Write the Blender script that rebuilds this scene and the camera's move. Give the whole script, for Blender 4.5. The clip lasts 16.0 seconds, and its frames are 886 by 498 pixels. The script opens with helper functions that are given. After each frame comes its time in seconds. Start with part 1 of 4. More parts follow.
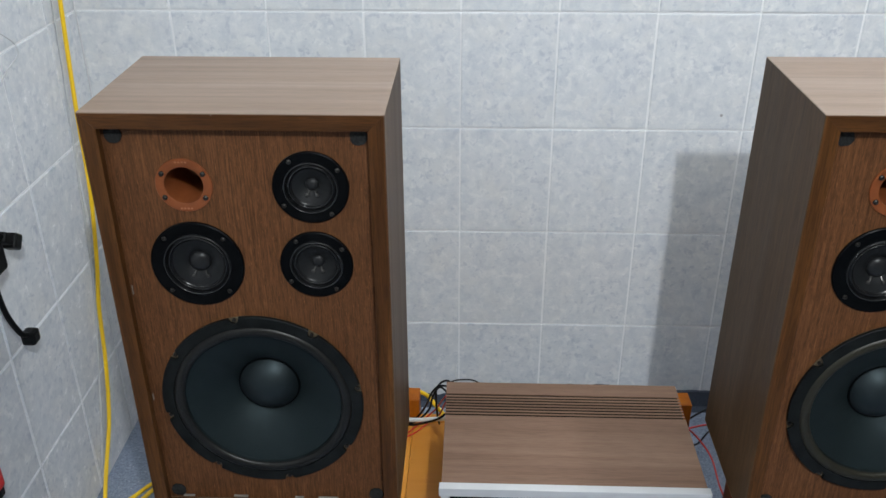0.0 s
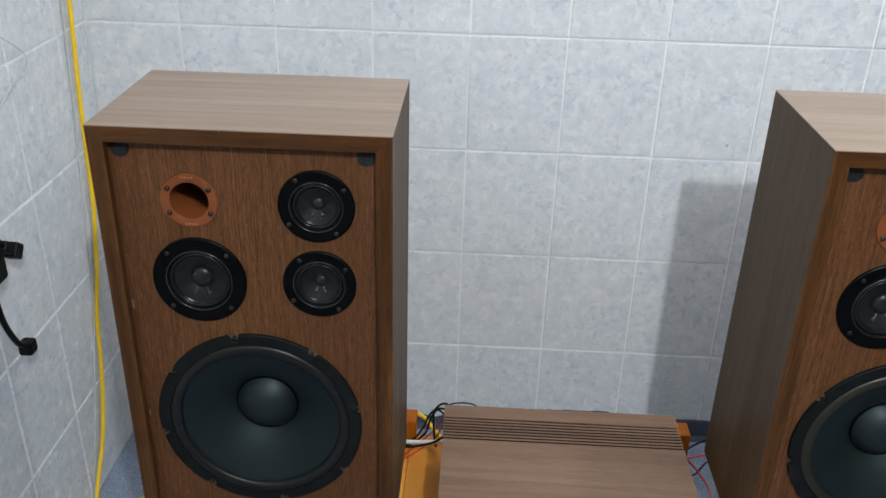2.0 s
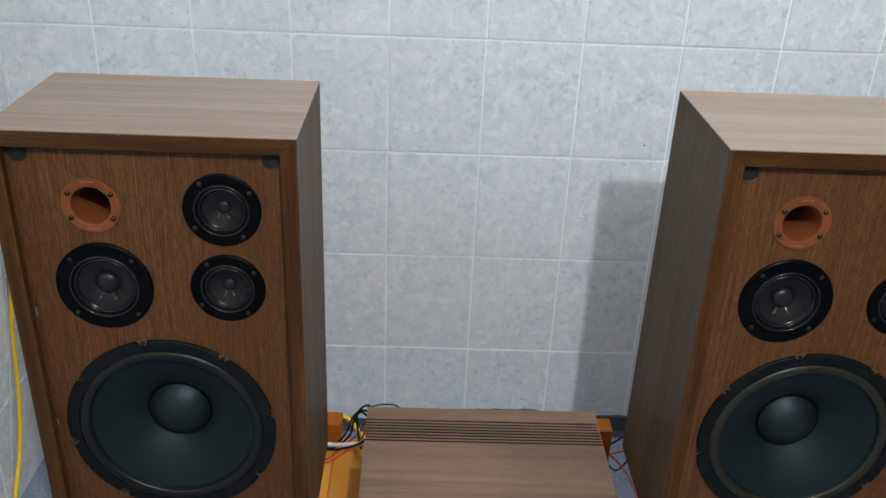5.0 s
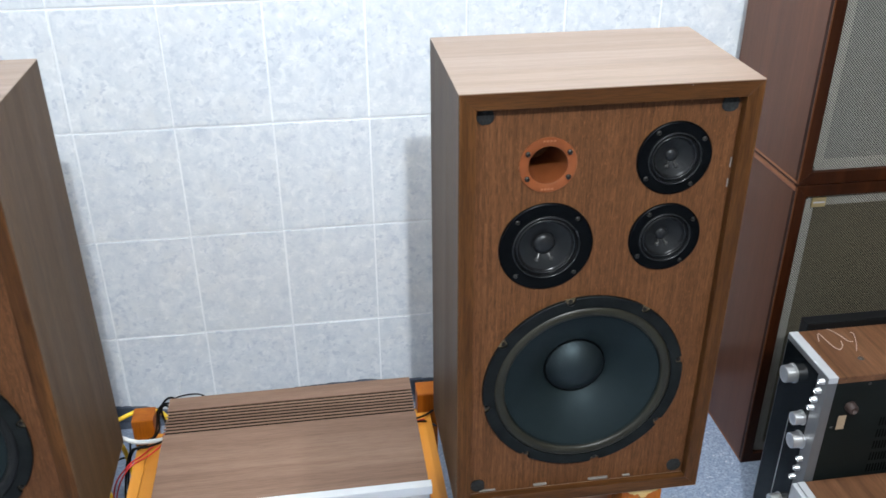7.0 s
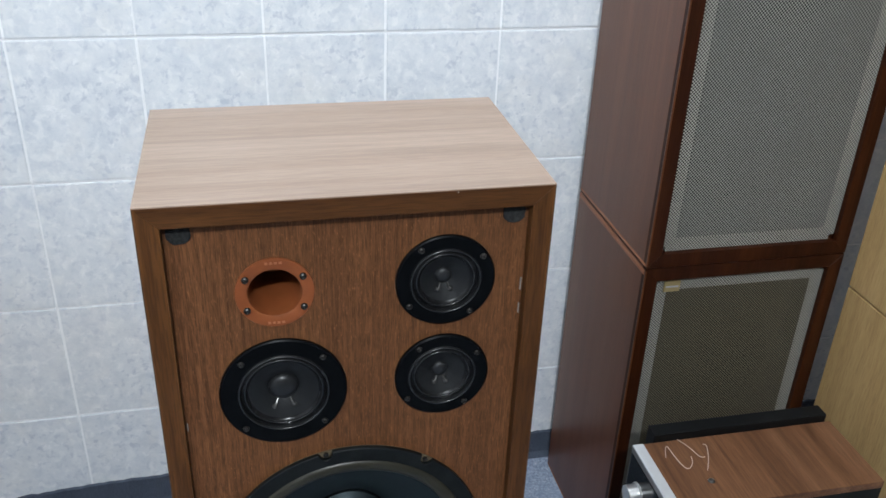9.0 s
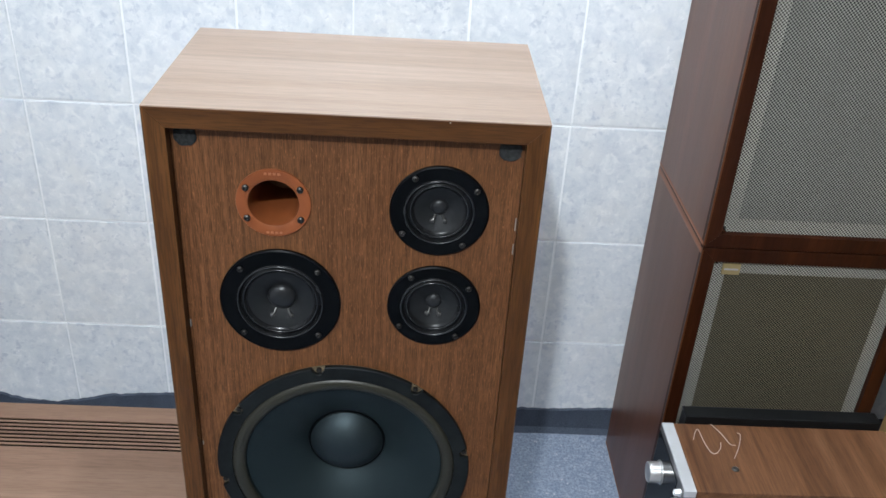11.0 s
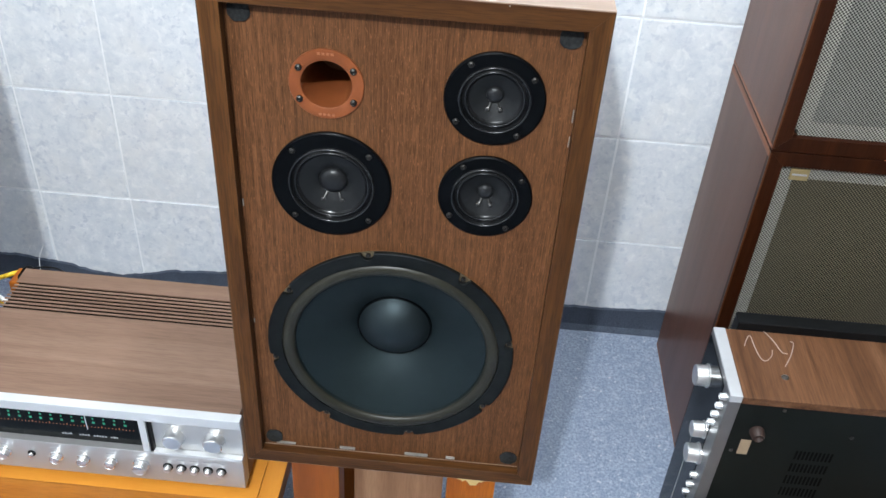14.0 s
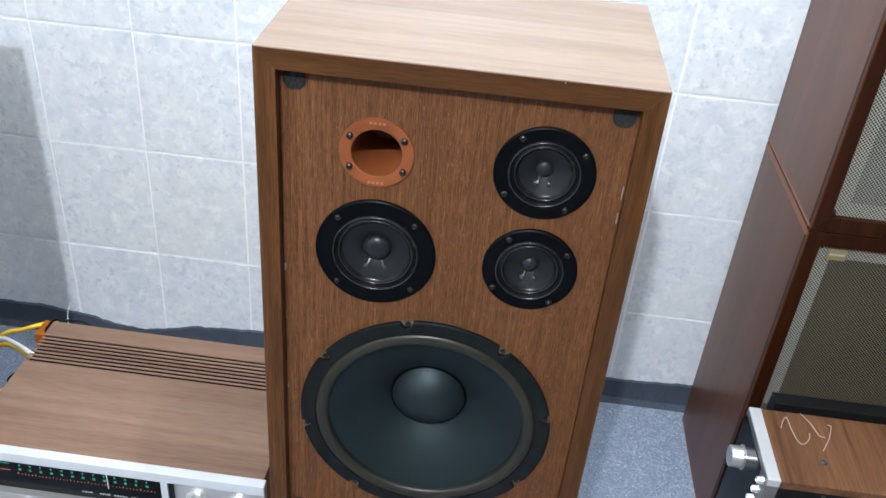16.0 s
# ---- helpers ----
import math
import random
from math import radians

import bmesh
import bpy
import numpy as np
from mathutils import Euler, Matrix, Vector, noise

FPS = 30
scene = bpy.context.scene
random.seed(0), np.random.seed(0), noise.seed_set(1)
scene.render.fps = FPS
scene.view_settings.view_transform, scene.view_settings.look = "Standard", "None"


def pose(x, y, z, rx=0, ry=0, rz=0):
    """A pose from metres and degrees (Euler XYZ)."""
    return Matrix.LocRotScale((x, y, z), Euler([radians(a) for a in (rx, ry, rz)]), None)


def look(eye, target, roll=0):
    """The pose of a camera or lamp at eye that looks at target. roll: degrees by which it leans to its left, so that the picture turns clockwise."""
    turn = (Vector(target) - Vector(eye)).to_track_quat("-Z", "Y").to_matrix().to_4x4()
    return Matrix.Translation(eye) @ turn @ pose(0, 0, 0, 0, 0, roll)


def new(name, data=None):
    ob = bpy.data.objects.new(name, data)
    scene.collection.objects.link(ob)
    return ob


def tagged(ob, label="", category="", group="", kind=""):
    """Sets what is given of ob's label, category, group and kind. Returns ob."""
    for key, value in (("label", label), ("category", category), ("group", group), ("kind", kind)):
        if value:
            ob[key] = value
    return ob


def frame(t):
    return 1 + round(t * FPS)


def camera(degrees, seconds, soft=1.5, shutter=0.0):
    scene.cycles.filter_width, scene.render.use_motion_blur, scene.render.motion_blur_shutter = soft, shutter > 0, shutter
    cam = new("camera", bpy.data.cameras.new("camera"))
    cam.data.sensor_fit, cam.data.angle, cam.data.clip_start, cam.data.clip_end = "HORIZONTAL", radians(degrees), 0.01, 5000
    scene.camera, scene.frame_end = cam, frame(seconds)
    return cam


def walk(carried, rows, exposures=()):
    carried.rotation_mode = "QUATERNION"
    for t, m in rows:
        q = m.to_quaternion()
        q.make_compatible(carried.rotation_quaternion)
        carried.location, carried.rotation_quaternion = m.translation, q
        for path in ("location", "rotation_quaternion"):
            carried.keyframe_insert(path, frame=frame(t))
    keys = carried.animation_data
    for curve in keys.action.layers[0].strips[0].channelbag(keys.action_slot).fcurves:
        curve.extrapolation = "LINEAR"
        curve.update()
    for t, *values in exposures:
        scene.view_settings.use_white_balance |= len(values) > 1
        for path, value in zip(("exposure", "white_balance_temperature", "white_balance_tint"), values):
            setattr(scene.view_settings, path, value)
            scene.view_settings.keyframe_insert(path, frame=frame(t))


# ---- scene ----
cam = camera(52.9, 16.0, shutter=0.35)
PATH = [
    (0, (0.229, -1.827, 1.421), (0.164, -0.063, 0.48), -0.2),
    (0.5, (0.217, -1.824, 1.422), (0.148, -0.056, 0.489), 0.4),
    (1, (0.22, -1.826, 1.43), (0.151, -0.051, 0.511), 0.7),
    (1.5, (0.225, -1.828, 1.433), (0.16, -0.049, 0.521), 1.0),
    (2, (0.22, -1.819, 1.424), (0.158, -0.036, 0.52), 1.6),
    (2.5, (0.215, -1.823, 1.43), (0.152, -0.037, 0.532), 2.1),
    (3, (0.216, -1.825, 1.43), (0.164, -0.038, 0.533), 2.5),
    (3.5, (0.234, -1.822, 1.429), (0.253, -0.032, 0.539), 3.2),
    (3.7, (0.252, -1.825, 1.43), (0.284, -0.035, 0.538), 3.2),
    (5.8, (0.291, -1.807, 1.418), (0.404, -0.029, 0.51), 0.7),
    (6, (0.328, -1.803, 1.414), (0.441, -0.031, 0.494), -1.5),
    (6.5, (0.397, -1.802, 1.412), (0.633, -0.06, 0.457), -1.0),
    (7, (0.493, -1.78, 1.4), (0.749, -0.044, 0.441), -0.2),
    (7.5, (0.55, -1.712, 1.396), (0.815, 0.025, 0.44), 0.1),
    (8, (0.605, -1.545, 1.407), (1.044, 0.172, 0.479), 1.2),
    (8.2, (0.632, -1.486, 1.405), (1.16, 0.201, 0.468), 2.0),
    (10.3, (0.913, -1.561, 1.377), (1.034, 0.18, 0.401), 4.0),
    (10.5, (0.911, -1.563, 1.37), (1.023, 0.178, 0.391), 4.3),
    (11, (0.924, -1.566, 1.369), (0.997, 0.164, 0.369), 3.7),
    (11.5, (0.939, -1.563, 1.375), (0.992, 0.16, 0.361), 3.2),
    (12, (0.938, -1.558, 1.352), (0.974, 0.125, 0.272), 2.9),
    (12.5, (0.949, -1.563, 1.321), (0.969, 0.009, 0.085), 3.1),
    (13, (0.939, -1.563, 1.335), (0.95, -0.01, 0.076), 3.9),
    (13.5, (0.932, -1.555, 1.354), (0.925, 0.018, 0.119), 4.6),
    (14, (0.937, -1.558, 1.358), (0.885, 0.039, 0.154), 4.0),
    (14.5, (0.928, -1.562, 1.356), (0.865, 0.053, 0.177), 4.6),
    (15, (0.92, -1.554, 1.35), (0.854, 0.079, 0.197), 5.1),
    (15.5, (0.906, -1.546, 1.358), (0.828, 0.099, 0.223), 5.1),
    (16, (0.9, -1.548, 1.361), (0.811, 0.123, 0.265), 5.3),
]
walk(cam, [(t, look(eye, target, roll)) for t, eye, target, roll in PATH],
     exposures=[(0.0, -0.24, 6560, 10), (1.5, -0.20, 6560, 10), (3.7, -0.24, 6760, 10), (5.8, -0.36, 6350, 10), (6.0, -0.36, 6300, 10), (6.5, 0.10, 6300, 10), (7.0, 0.43, 6350, 10),
                (7.5, 0.18, 6250, 10), (8.0, -0.05, 6270, 10), (8.2, -0.05, 6270, 10), (10.3, 0.25, 6350, 10), (11.5, 0.32, 6300, 10), (12.0, 0.26, 6350, 10), (12.5, 0.72, 6500, 10),
                (13.0, 0.97, 6500, 10), (13.5, 1.02, 6450, 10), (14.0, 0.63, 6350, 10), (14.5, 0.63, 6300, 10), (15.0, 0.62, 6300, 10), (16.0, 0.58, 6300, 10)])

# ---- light ----
world = bpy.data.worlds.new("world")
scene.world = world
world.use_nodes = True
world.node_tree.nodes["Background"].inputs[0].default_value = (0.5, 0.56, 0.65, 1)
world.node_tree.nodes["Background"].inputs[1].default_value = 0.02
lamp_data = bpy.data.lights.new("ceiling_bulb", "POINT")
lamp_data.shadow_soft_size, lamp_data.energy = 0.036, 164.0
lamp_data.color = (0.94, 1.0, 1.03)
lamp_light = new("ceiling_bulb_light", lamp_data)
lamp_light.matrix_world = pose(0.623, -2.43, 2.39)
rear_data = bpy.data.lights.new("rear_bulb", "POINT")
rear_data.shadow_soft_size, rear_data.energy = 0.042, 43.0
rear_data.color = (0.94, 1.0, 1.03)
rear_light = new("rear_bulb_light", rear_data)
rear_light.matrix_world = pose(1.12, -0.52, 2.39)


# ---- materials ----
class Mat:
    """A node material under construction."""

    def __init__(self, name, rough=0.5, metal=0.0, color=(0.5, 0.5, 0.5), spec=0.5):
        self.m = bpy.data.materials.new(name)
        self.m.use_nodes = True
        self.t = self.m.node_tree
        self.b = self.t.nodes["Principled BSDF"]
        self.b.inputs["Roughness"].default_value = rough
        self.b.inputs["Metallic"].default_value = metal
        self.b.inputs["Base Color"].default_value = (*color, 1)
        self.b.inputs["Specular IOR Level"].default_value = spec

    def node(self, kind, **values):
        n = self.t.nodes.new(kind)
        for k, v in values.items():
            n.inputs[k].default_value = v
        return n

    def link(self, a, b):
        self.t.links.new(a, b)

    def coords(self, scale=(1, 1, 1), jitter=0.0, turn=(0, 0, 0)):
        tc = self.node("ShaderNodeTexCoord")
        mp = self.node("ShaderNodeMapping", Scale=scale, Rotation=turn)
        out = tc.outputs["Object"]
        if jitter:
            oi = self.node("ShaderNodeObjectInfo")
            add = self.node("ShaderNodeVectorMath")
            mul = self.node("ShaderNodeMath")
            mul.operation, mul.inputs[1].default_value = "MULTIPLY", jitter
            self.link(oi.outputs["Random"], mul.inputs[0])
            self.link(out, add.inputs[0])
            self.link(mul.outputs[0], add.inputs[1])
            out = add.outputs[0]
        self.link(out, mp.inputs["Vector"])
        return mp.outputs[0]

    def noise(self, vec, scale=5.0, detail=4.0, rough=0.55, distort=0.0):
        n = self.node("ShaderNodeTexNoise", Scale=scale, Detail=detail, Roughness=rough, Distortion=distort)
        self.link(vec, n.inputs["Vector"])
        return n.outputs["Fac"]

    def ramp(self, fac, stops):
        r = self.node("ShaderNodeValToRGB")
        e = r.color_ramp.elements
        while len(e) < len(stops):
            e.new(0.5)
        for el, (p, c) in zip(e, stops):
            el.position = p
            el.color = (*c, 1) if len(c) == 3 else (c[0], c[0], c[0], 1)
        self.link(fac, r.inputs[0])
        return r.outputs[0]

    def mix(self, fac, a, b, mode="MIX"):
        n = self.node("ShaderNodeMix")
        n.data_type, n.blend_type = "RGBA", mode
        for sock, v in ((n.inputs[0], fac), (n.inputs[6], a), (n.inputs[7], b)):
            if isinstance(v, (int, float)):
                sock.default_value = v
            elif isinstance(v, tuple):
                sock.default_value = (*v, 1)
            else:
                self.link(v, sock)
        return n.outputs[2]

    def color(self, out):
        self.link(out, self.b.inputs["Base Color"])
        return self

    def roughness(self, out):
        self.link(out, self.b.inputs["Roughness"])
        return self

    def bump(self, fac, strength=0.2, distance=0.001):
        n = self.node("ShaderNodeBump", Strength=strength, Distance=distance)
        self.link(fac, n.inputs["Height"])
        self.link(n.outputs[0], self.b.inputs["Normal"])
        return self


def wood(name, dark, mid, light, axis="x", rough=0.45, pores=0.5, band=1.0, jitter=3.0, streak=46.0, spec=0.35, along=1.6, grain=(34, 620), specks=0.0):
    """Veneer with streaks along an axis, broad bands and short dark pores."""
    m = Mat(name, rough, spec=spec)
    s = lambda along, across: tuple(along if a == axis else across for a in "xyz")
    fine = m.noise(m.coords(s(along, streak), jitter), 1.0, 5, 0.65, 0.2)
    broad = m.noise(m.coords(s(0.7, 9.0 * band), jitter), 1.0, 3, 0.5, 0.5)
    pore = m.noise(m.coords(s(*grain), jitter), 1.0, 2, 0.5)
    base = m.ramp(fine, [(0.28, dark), (0.5, mid), (0.74, light)])
    base = m.mix(m.ramp(broad, [(0.36, (0.0,)), (0.66, (0.62,))]), base, tuple(0.5 * (d + c) for d, c in zip(dark, mid)))
    base = m.mix(m.ramp(pore, [(0.46, (0.0,)), (0.62, (pores,))]), base, tuple(0.5 * d for d in dark))
    if specks:
        speck = m.noise(m.coords(s(190, 1500), jitter), 1.0, 2, 0.5)
        base = m.mix(m.ramp(speck, [(0.62, (0.0,)), (0.74, (specks,))]), base, tuple(1.7 * c for c in light))
    m.color(base)
    m.roughness(m.ramp(broad, [(0.2, (rough - 0.07,)), (0.8, (rough + 0.1,))]))
    return m.bump(pore, 0.18, 0.0006).m


# One vinyl, two tones: tops painted as lit, sides as shaded.
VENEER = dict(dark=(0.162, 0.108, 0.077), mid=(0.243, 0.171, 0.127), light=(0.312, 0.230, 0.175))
VENEER_X = wood("walnut_vinyl_lit_long", axis="x", rough=0.38, pores=0.22, band=2.2, streak=60.0, spec=0.5, **VENEER)
VENEER_Z = wood("walnut_vinyl_shaded_upright", (0.046, 0.0250, 0.0118), (0.082, 0.0460, 0.0225), (0.118, 0.0690, 0.0355), axis="z", rough=0.45, pores=0.5, band=1.3, spec=0.13)
BAFFLE = wood("dark_walnut_baffle", (0.045, 0.0168, 0.0060), (0.100, 0.0402, 0.0150), (0.156, 0.0680, 0.0275), "z", 0.55, 0.60, 0.8, 3.0, 380, 0.14, 6.5, (52, 1200), 0.5)
TRIM_X = wood("oiled_walnut_rail", (0.024, 0.0080, 0.0019), (0.067, 0.0252, 0.0062), (0.128, 0.0530, 0.0145), "x", 0.45, 0.45, 1.6, 3.0, 70, 0.16, 2.6)
TRIM_Z = wood("oiled_walnut_stile", (0.024, 0.0080, 0.0019), (0.067, 0.0252, 0.0062), (0.128, 0.0530, 0.0145), "z", 0.45, 0.45, 1.6, 3.0, 70, 0.16, 2.6)
CASE_X = wood("receiver_walnut", (0.104, 0.060, 0.040), (0.178, 0.107, 0.073), (0.245, 0.158, 0.112), "x", 0.42, 0.2, 1.9, 3.0, 24, 0.2, 1.0)
MAHOGANY = wood("red_mahogany", (0.068, 0.0230, 0.0090), (0.104, 0.0355, 0.0142), (0.142, 0.0510, 0.0215), "z", 0.30, 0.2, 0.7, 3.0, 30, 0.33, 0.8)
MAHOGANY_DARK = wood("dark_mahogany_edge", (0.011, 0.0026, 0.0008), (0.024, 0.0060, 0.0017), (0.044, 0.0122, 0.0036), "z", 0.42, 0.25, 0.7, 3.0, 46, 0.12)
EDGE_STRIP = wood("worn_brown_edge", (0.16, 0.052, 0.020), (0.25, 0.090, 0.036), (0.33, 0.130, 0.058), "y", 0.4, 0.2, 0.7)
WORN_EDGE = wood("worn_orange_edge", (0.050, 0.0150, 0.0042), (0.085, 0.0270, 0.0080), (0.130, 0.0450, 0.0140), "z", 0.4, 0.3, 0.7, 3.0, 40, 0.25, 9.0)
OAK = wood("light_oak_veneer", (0.26, 0.16, 0.065), (0.36, 0.235, 0.105), (0.44, 0.30, 0.14), "z", 0.45, 0.3)
TEAK_Y = wood("striped_teak", (0.040, 0.0155, 0.0062), (0.118, 0.053, 0.025), (0.195, 0.101, 0.053), "y", 0.42, 0.3, 4.5, 3.0, 55, 0.3)
PINE_X = wood("orange_varnished_pine_long", (0.46, 0.165, 0.018), (0.56, 0.225, 0.028), (0.63, 0.280, 0.042), "x", 0.34, 0.06, 0.8, 3.0, 15, 0.3, 1.0)
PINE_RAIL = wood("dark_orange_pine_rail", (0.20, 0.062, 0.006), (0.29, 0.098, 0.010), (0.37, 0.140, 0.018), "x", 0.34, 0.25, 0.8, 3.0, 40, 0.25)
PINE_Y = wood("orange_varnished_pine_deep", (0.46, 0.165, 0.018), (0.56, 0.225, 0.028), (0.63, 0.280, 0.042), "y", 0.34, 0.06, 0.8, 3.0, 15, 0.3, 1.0)
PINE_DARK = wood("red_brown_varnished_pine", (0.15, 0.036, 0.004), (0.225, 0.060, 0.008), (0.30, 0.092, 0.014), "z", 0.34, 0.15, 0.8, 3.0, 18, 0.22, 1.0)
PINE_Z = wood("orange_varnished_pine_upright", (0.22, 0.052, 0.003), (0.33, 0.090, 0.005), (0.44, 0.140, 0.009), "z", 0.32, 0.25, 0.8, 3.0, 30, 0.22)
BOARD_Z = wood("walnut_board", (0.130, 0.060, 0.028), (0.235, 0.122, 0.064), (0.33, 0.19, 0.105), "z", 0.45, 0.15, 2.6, 3.0, 20, 0.2, 0.9)
BARE_PINE = wood("bare_worn_pine", (0.40, 0.24, 0.07), (0.55, 0.38, 0.15), (0.66, 0.50, 0.25), "x", 0.6, 0.4, 2.0, 3.0, 60, 0.2, 8.0)
ENDGRAIN = wood("worn_end_grain", (0.16, 0.08, 0.03), (0.24, 0.13, 0.05), (0.31, 0.18, 0.08), "x", 0.6, 0.4, 3.0)


def tile_material():
    m = Mat("mottled_blue_grey_ceramic", 0.22)
    cloud = m.noise(m.coords((1, 1, 1), 37.0), 30, 7, 0.76, 0.3)
    cluster = m.noise(m.coords((1, 1, 1), 29.0), 9, 2, 0.5)
    white = m.noise(m.coords((1, 1, 1), 61.0), 44, 3, 0.55, 0.6)
    fleck = m.noise(m.coords((1, 1, 1), 83.0), 72, 3, 0.6, 0.3)
    warm = m.noise(m.coords((1, 1, 1), 17.0), 12, 3, 0.55)
    base = m.ramp(cloud, [(0.33, (0.510, 0.545, 0.596)), (0.5, (0.600, 0.625, 0.656)), (0.67, (0.675, 0.687, 0.702))])
    base = m.mix(m.ramp(warm, [(0.50, (0.0,)), (0.70, (0.5,))]), base, (0.655, 0.655, 0.650))
    base = m.mix(m.ramp(white, [(0.53, (0.0,)), (0.67, (0.62,))]), base, (0.738, 0.745, 0.748))
    spots = m.mix(m.ramp(cluster, [(0.37, (0.35,)), (0.61, (1.0,))]), (0.0, 0.0, 0.0), m.ramp(fleck, [(0.545, (0.0,)), (0.66, (0.66,))]))
    base = m.mix(spots, base, (0.400, 0.437, 0.515))
    m.color(base)
    m.roughness(m.ramp(cloud, [(0.3, (0.17,)), (0.7, (0.30,))]))
    return m.bump(white, 0.05, 0.001).m


def speckled(name, color, rough, amount=0.25, scale=40.0, metal=0.0, spec=0.5, bump=0.0, spread=None):
    """A paint, plastic or metal with cloudy wear at two scales."""
    m = Mat(name, rough, metal, color, spec)
    a, b = m.noise(m.coords(), scale, 4), m.noise(m.coords(), scale * 0.12, 3)
    lo, hi = tuple(c * (1 - amount) for c in color), tuple(min(1, c * (1 + amount)) for c in color)
    base = m.mix(m.ramp(b, [(0.35, (0.25,)), (0.65, (0.75,))]), m.ramp(a, [(0.3, lo), (0.7, color)]), m.ramp(a, [(0.3, color), (0.7, hi)]))
    m.color(base)
    m.roughness(m.ramp(b, [(0.3, (max(0.02, rough - 0.08),)), (0.7, (min(1, rough + 0.08),))]))
    if bump:
        m.bump(a, bump, 0.001)
    return m.m


def felt_material():
    m = Mat("grey_blue_felt_carpet", 0.95, 0, (0.1, 0.12, 0.16), 0.15)
    fibre, patch = m.noise(m.coords(), 190, 4, 0.8), m.noise(m.coords(), 42, 6, 0.75)
    speck = m.noise(m.coords(), 95, 2)
    base = m.ramp(fibre, [(0.34, (0.110, 0.142, 0.205)), (0.5, (0.215, 0.253, 0.326)), (0.66, (0.360, 0.400, 0.475))])
    base = m.mix(m.ramp(patch, [(0.35, (0.0,)), (0.7, (0.75,))]), base, (0.142, 0.174, 0.238))
    base = m.mix(m.ramp(speck, [(0.67, (0.0,)), (0.73, (0.8,))]), base, (0.46, 0.45, 0.5))
    m.color(base)
    return m.bump(fibre, 0.6, 0.002).m


def felt_dark_material():
    m = Mat("dark_blue_felt_edge", 0.95, 0, (0.05, 0.06, 0.09), 0.15)
    fibre = m.noise(m.coords(), 380, 3, 0.7)
    patch = m.noise(m.coords((1, 1, 0.4)), 22, 3)
    base = m.ramp(fibre, [(0.3, (0.026, 0.034, 0.050)), (0.7, (0.072, 0.086, 0.114))])
    m.color(m.mix(m.ramp(patch, [(0.4, (0.0,)), (0.7, (0.4,))]), base, (0.075, 0.088, 0.12)))
    return m.bump(fibre, 0.6, 0.002).m


def weave_material(name, thread, hole, gap=0.5, pitch=0.0027):
    """Woven loudspeaker cloth: pale dots between dark ones, on the diagonal."""
    m = Mat(name, 0.85, 0, thread, 0.2)
    k = math.pi / pitch
    sep = m.node("ShaderNodeSeparateXYZ")
    m.link(m.coords((k, k, k)), sep.inputs[0])
    waves = []
    for axis in ("X", "Z"):
        n = m.node("ShaderNodeMath")
        n.operation = "SINE"
        m.link(sep.outputs[axis], n.inputs[0])
        waves.append(n.outputs[0])
    mul = m.node("ShaderNodeMath")
    mul.operation = "MULTIPLY"
    m.link(waves[0], mul.inputs[0])
    m.link(waves[1], mul.inputs[1])
    half = m.node("ShaderNodeMath")
    half.operation = "MULTIPLY_ADD"
    half.inputs[1].default_value = half.inputs[2].default_value = 0.5
    m.link(mul.outputs[0], half.inputs[0])
    cloud = m.noise(m.coords((1, 1, 0.45)), 7, 2)
    col = m.ramp(half.outputs[0], [(gap - 0.1, hole), (gap + 0.1, thread)])
    m.color(m.mix(m.ramp(cloud, [(0.38, (0.0,)), (0.62, (0.4,))]), col, tuple(0.6 * a + 0.4 * b for a, b in zip(hole, thread))))
    return m.bump(half.outputs[0], 0.5, 0.001).m


def glowing(name, color, strength):
    m = Mat(name, 0.5, 0, color)
    m.b.inputs["Emission Color"].default_value = (*color, 1)
    m.b.inputs["Emission Strength"].default_value = strength
    return m.m


TILE = tile_material()
GROUT = speckled("white_grout", (0.75, 0.76, 0.775), 0.8, 0.08, 60)
PLASTER = speckled("white_wall_paint", (0.72, 0.73, 0.74), 0.8, 0.04, 12, bump=0.05)
DIM_WALL = speckled("dim_unseen_wall", (0.17, 0.15, 0.13), 0.75, 0.08, 10, bump=0.05)
CEILING = speckled("white_ceiling_paint", (0.56, 0.56, 0.55), 0.85, 0.03, 10)
FELT, FELT_DARK = felt_material(), felt_dark_material()
BLACK_PLATE = speckled("satin_black_plate", (0.0014, 0.0017, 0.0021), 0.4, 0.3, 90, spec=0.05)
RIM = speckled("glossy_black_rim", (0.005, 0.0052, 0.0058), 0.22, 0.2, 60, spec=0.16)
BEAD = speckled("glossy_black_bead", (0.008, 0.0084, 0.009), 0.24, 0.2, 60, spec=0.42)
RIM_SATIN = speckled("satin_black_rim", (0.005, 0.0052, 0.0058), 0.30, 0.2, 60, spec=0.14)
CONE_SMALL = speckled("charcoal_paper_cone", (0.0078, 0.0084, 0.0092), 0.55, 0.2, 70, spec=0.14, bump=0.1)
DOME_SMALL = speckled("charcoal_dust_cap", (0.010, 0.0105, 0.0115), 0.40, 0.15, 50, spec=0.22)
CONE_BIG = speckled("blue_black_woofer_cone", (0.0040, 0.0070, 0.0076), 0.58, 0.25, 30, spec=0.27, bump=0.05)
DOME_BIG = speckled("blue_black_dust_cap", (0.0044, 0.0066, 0.0076), 0.52, 0.12, 25, spec=0.38)
for m in (CONE_BIG, DOME_BIG):
    m.node_tree.nodes["Principled BSDF"].inputs["Specular Tint"].default_value = (0.72, 0.92, 1.0, 1)
SURROUND = speckled("olive_grey_rubber_surround", (0.0145, 0.0134, 0.0086), 0.42, 0.35, 30, spec=0.28)
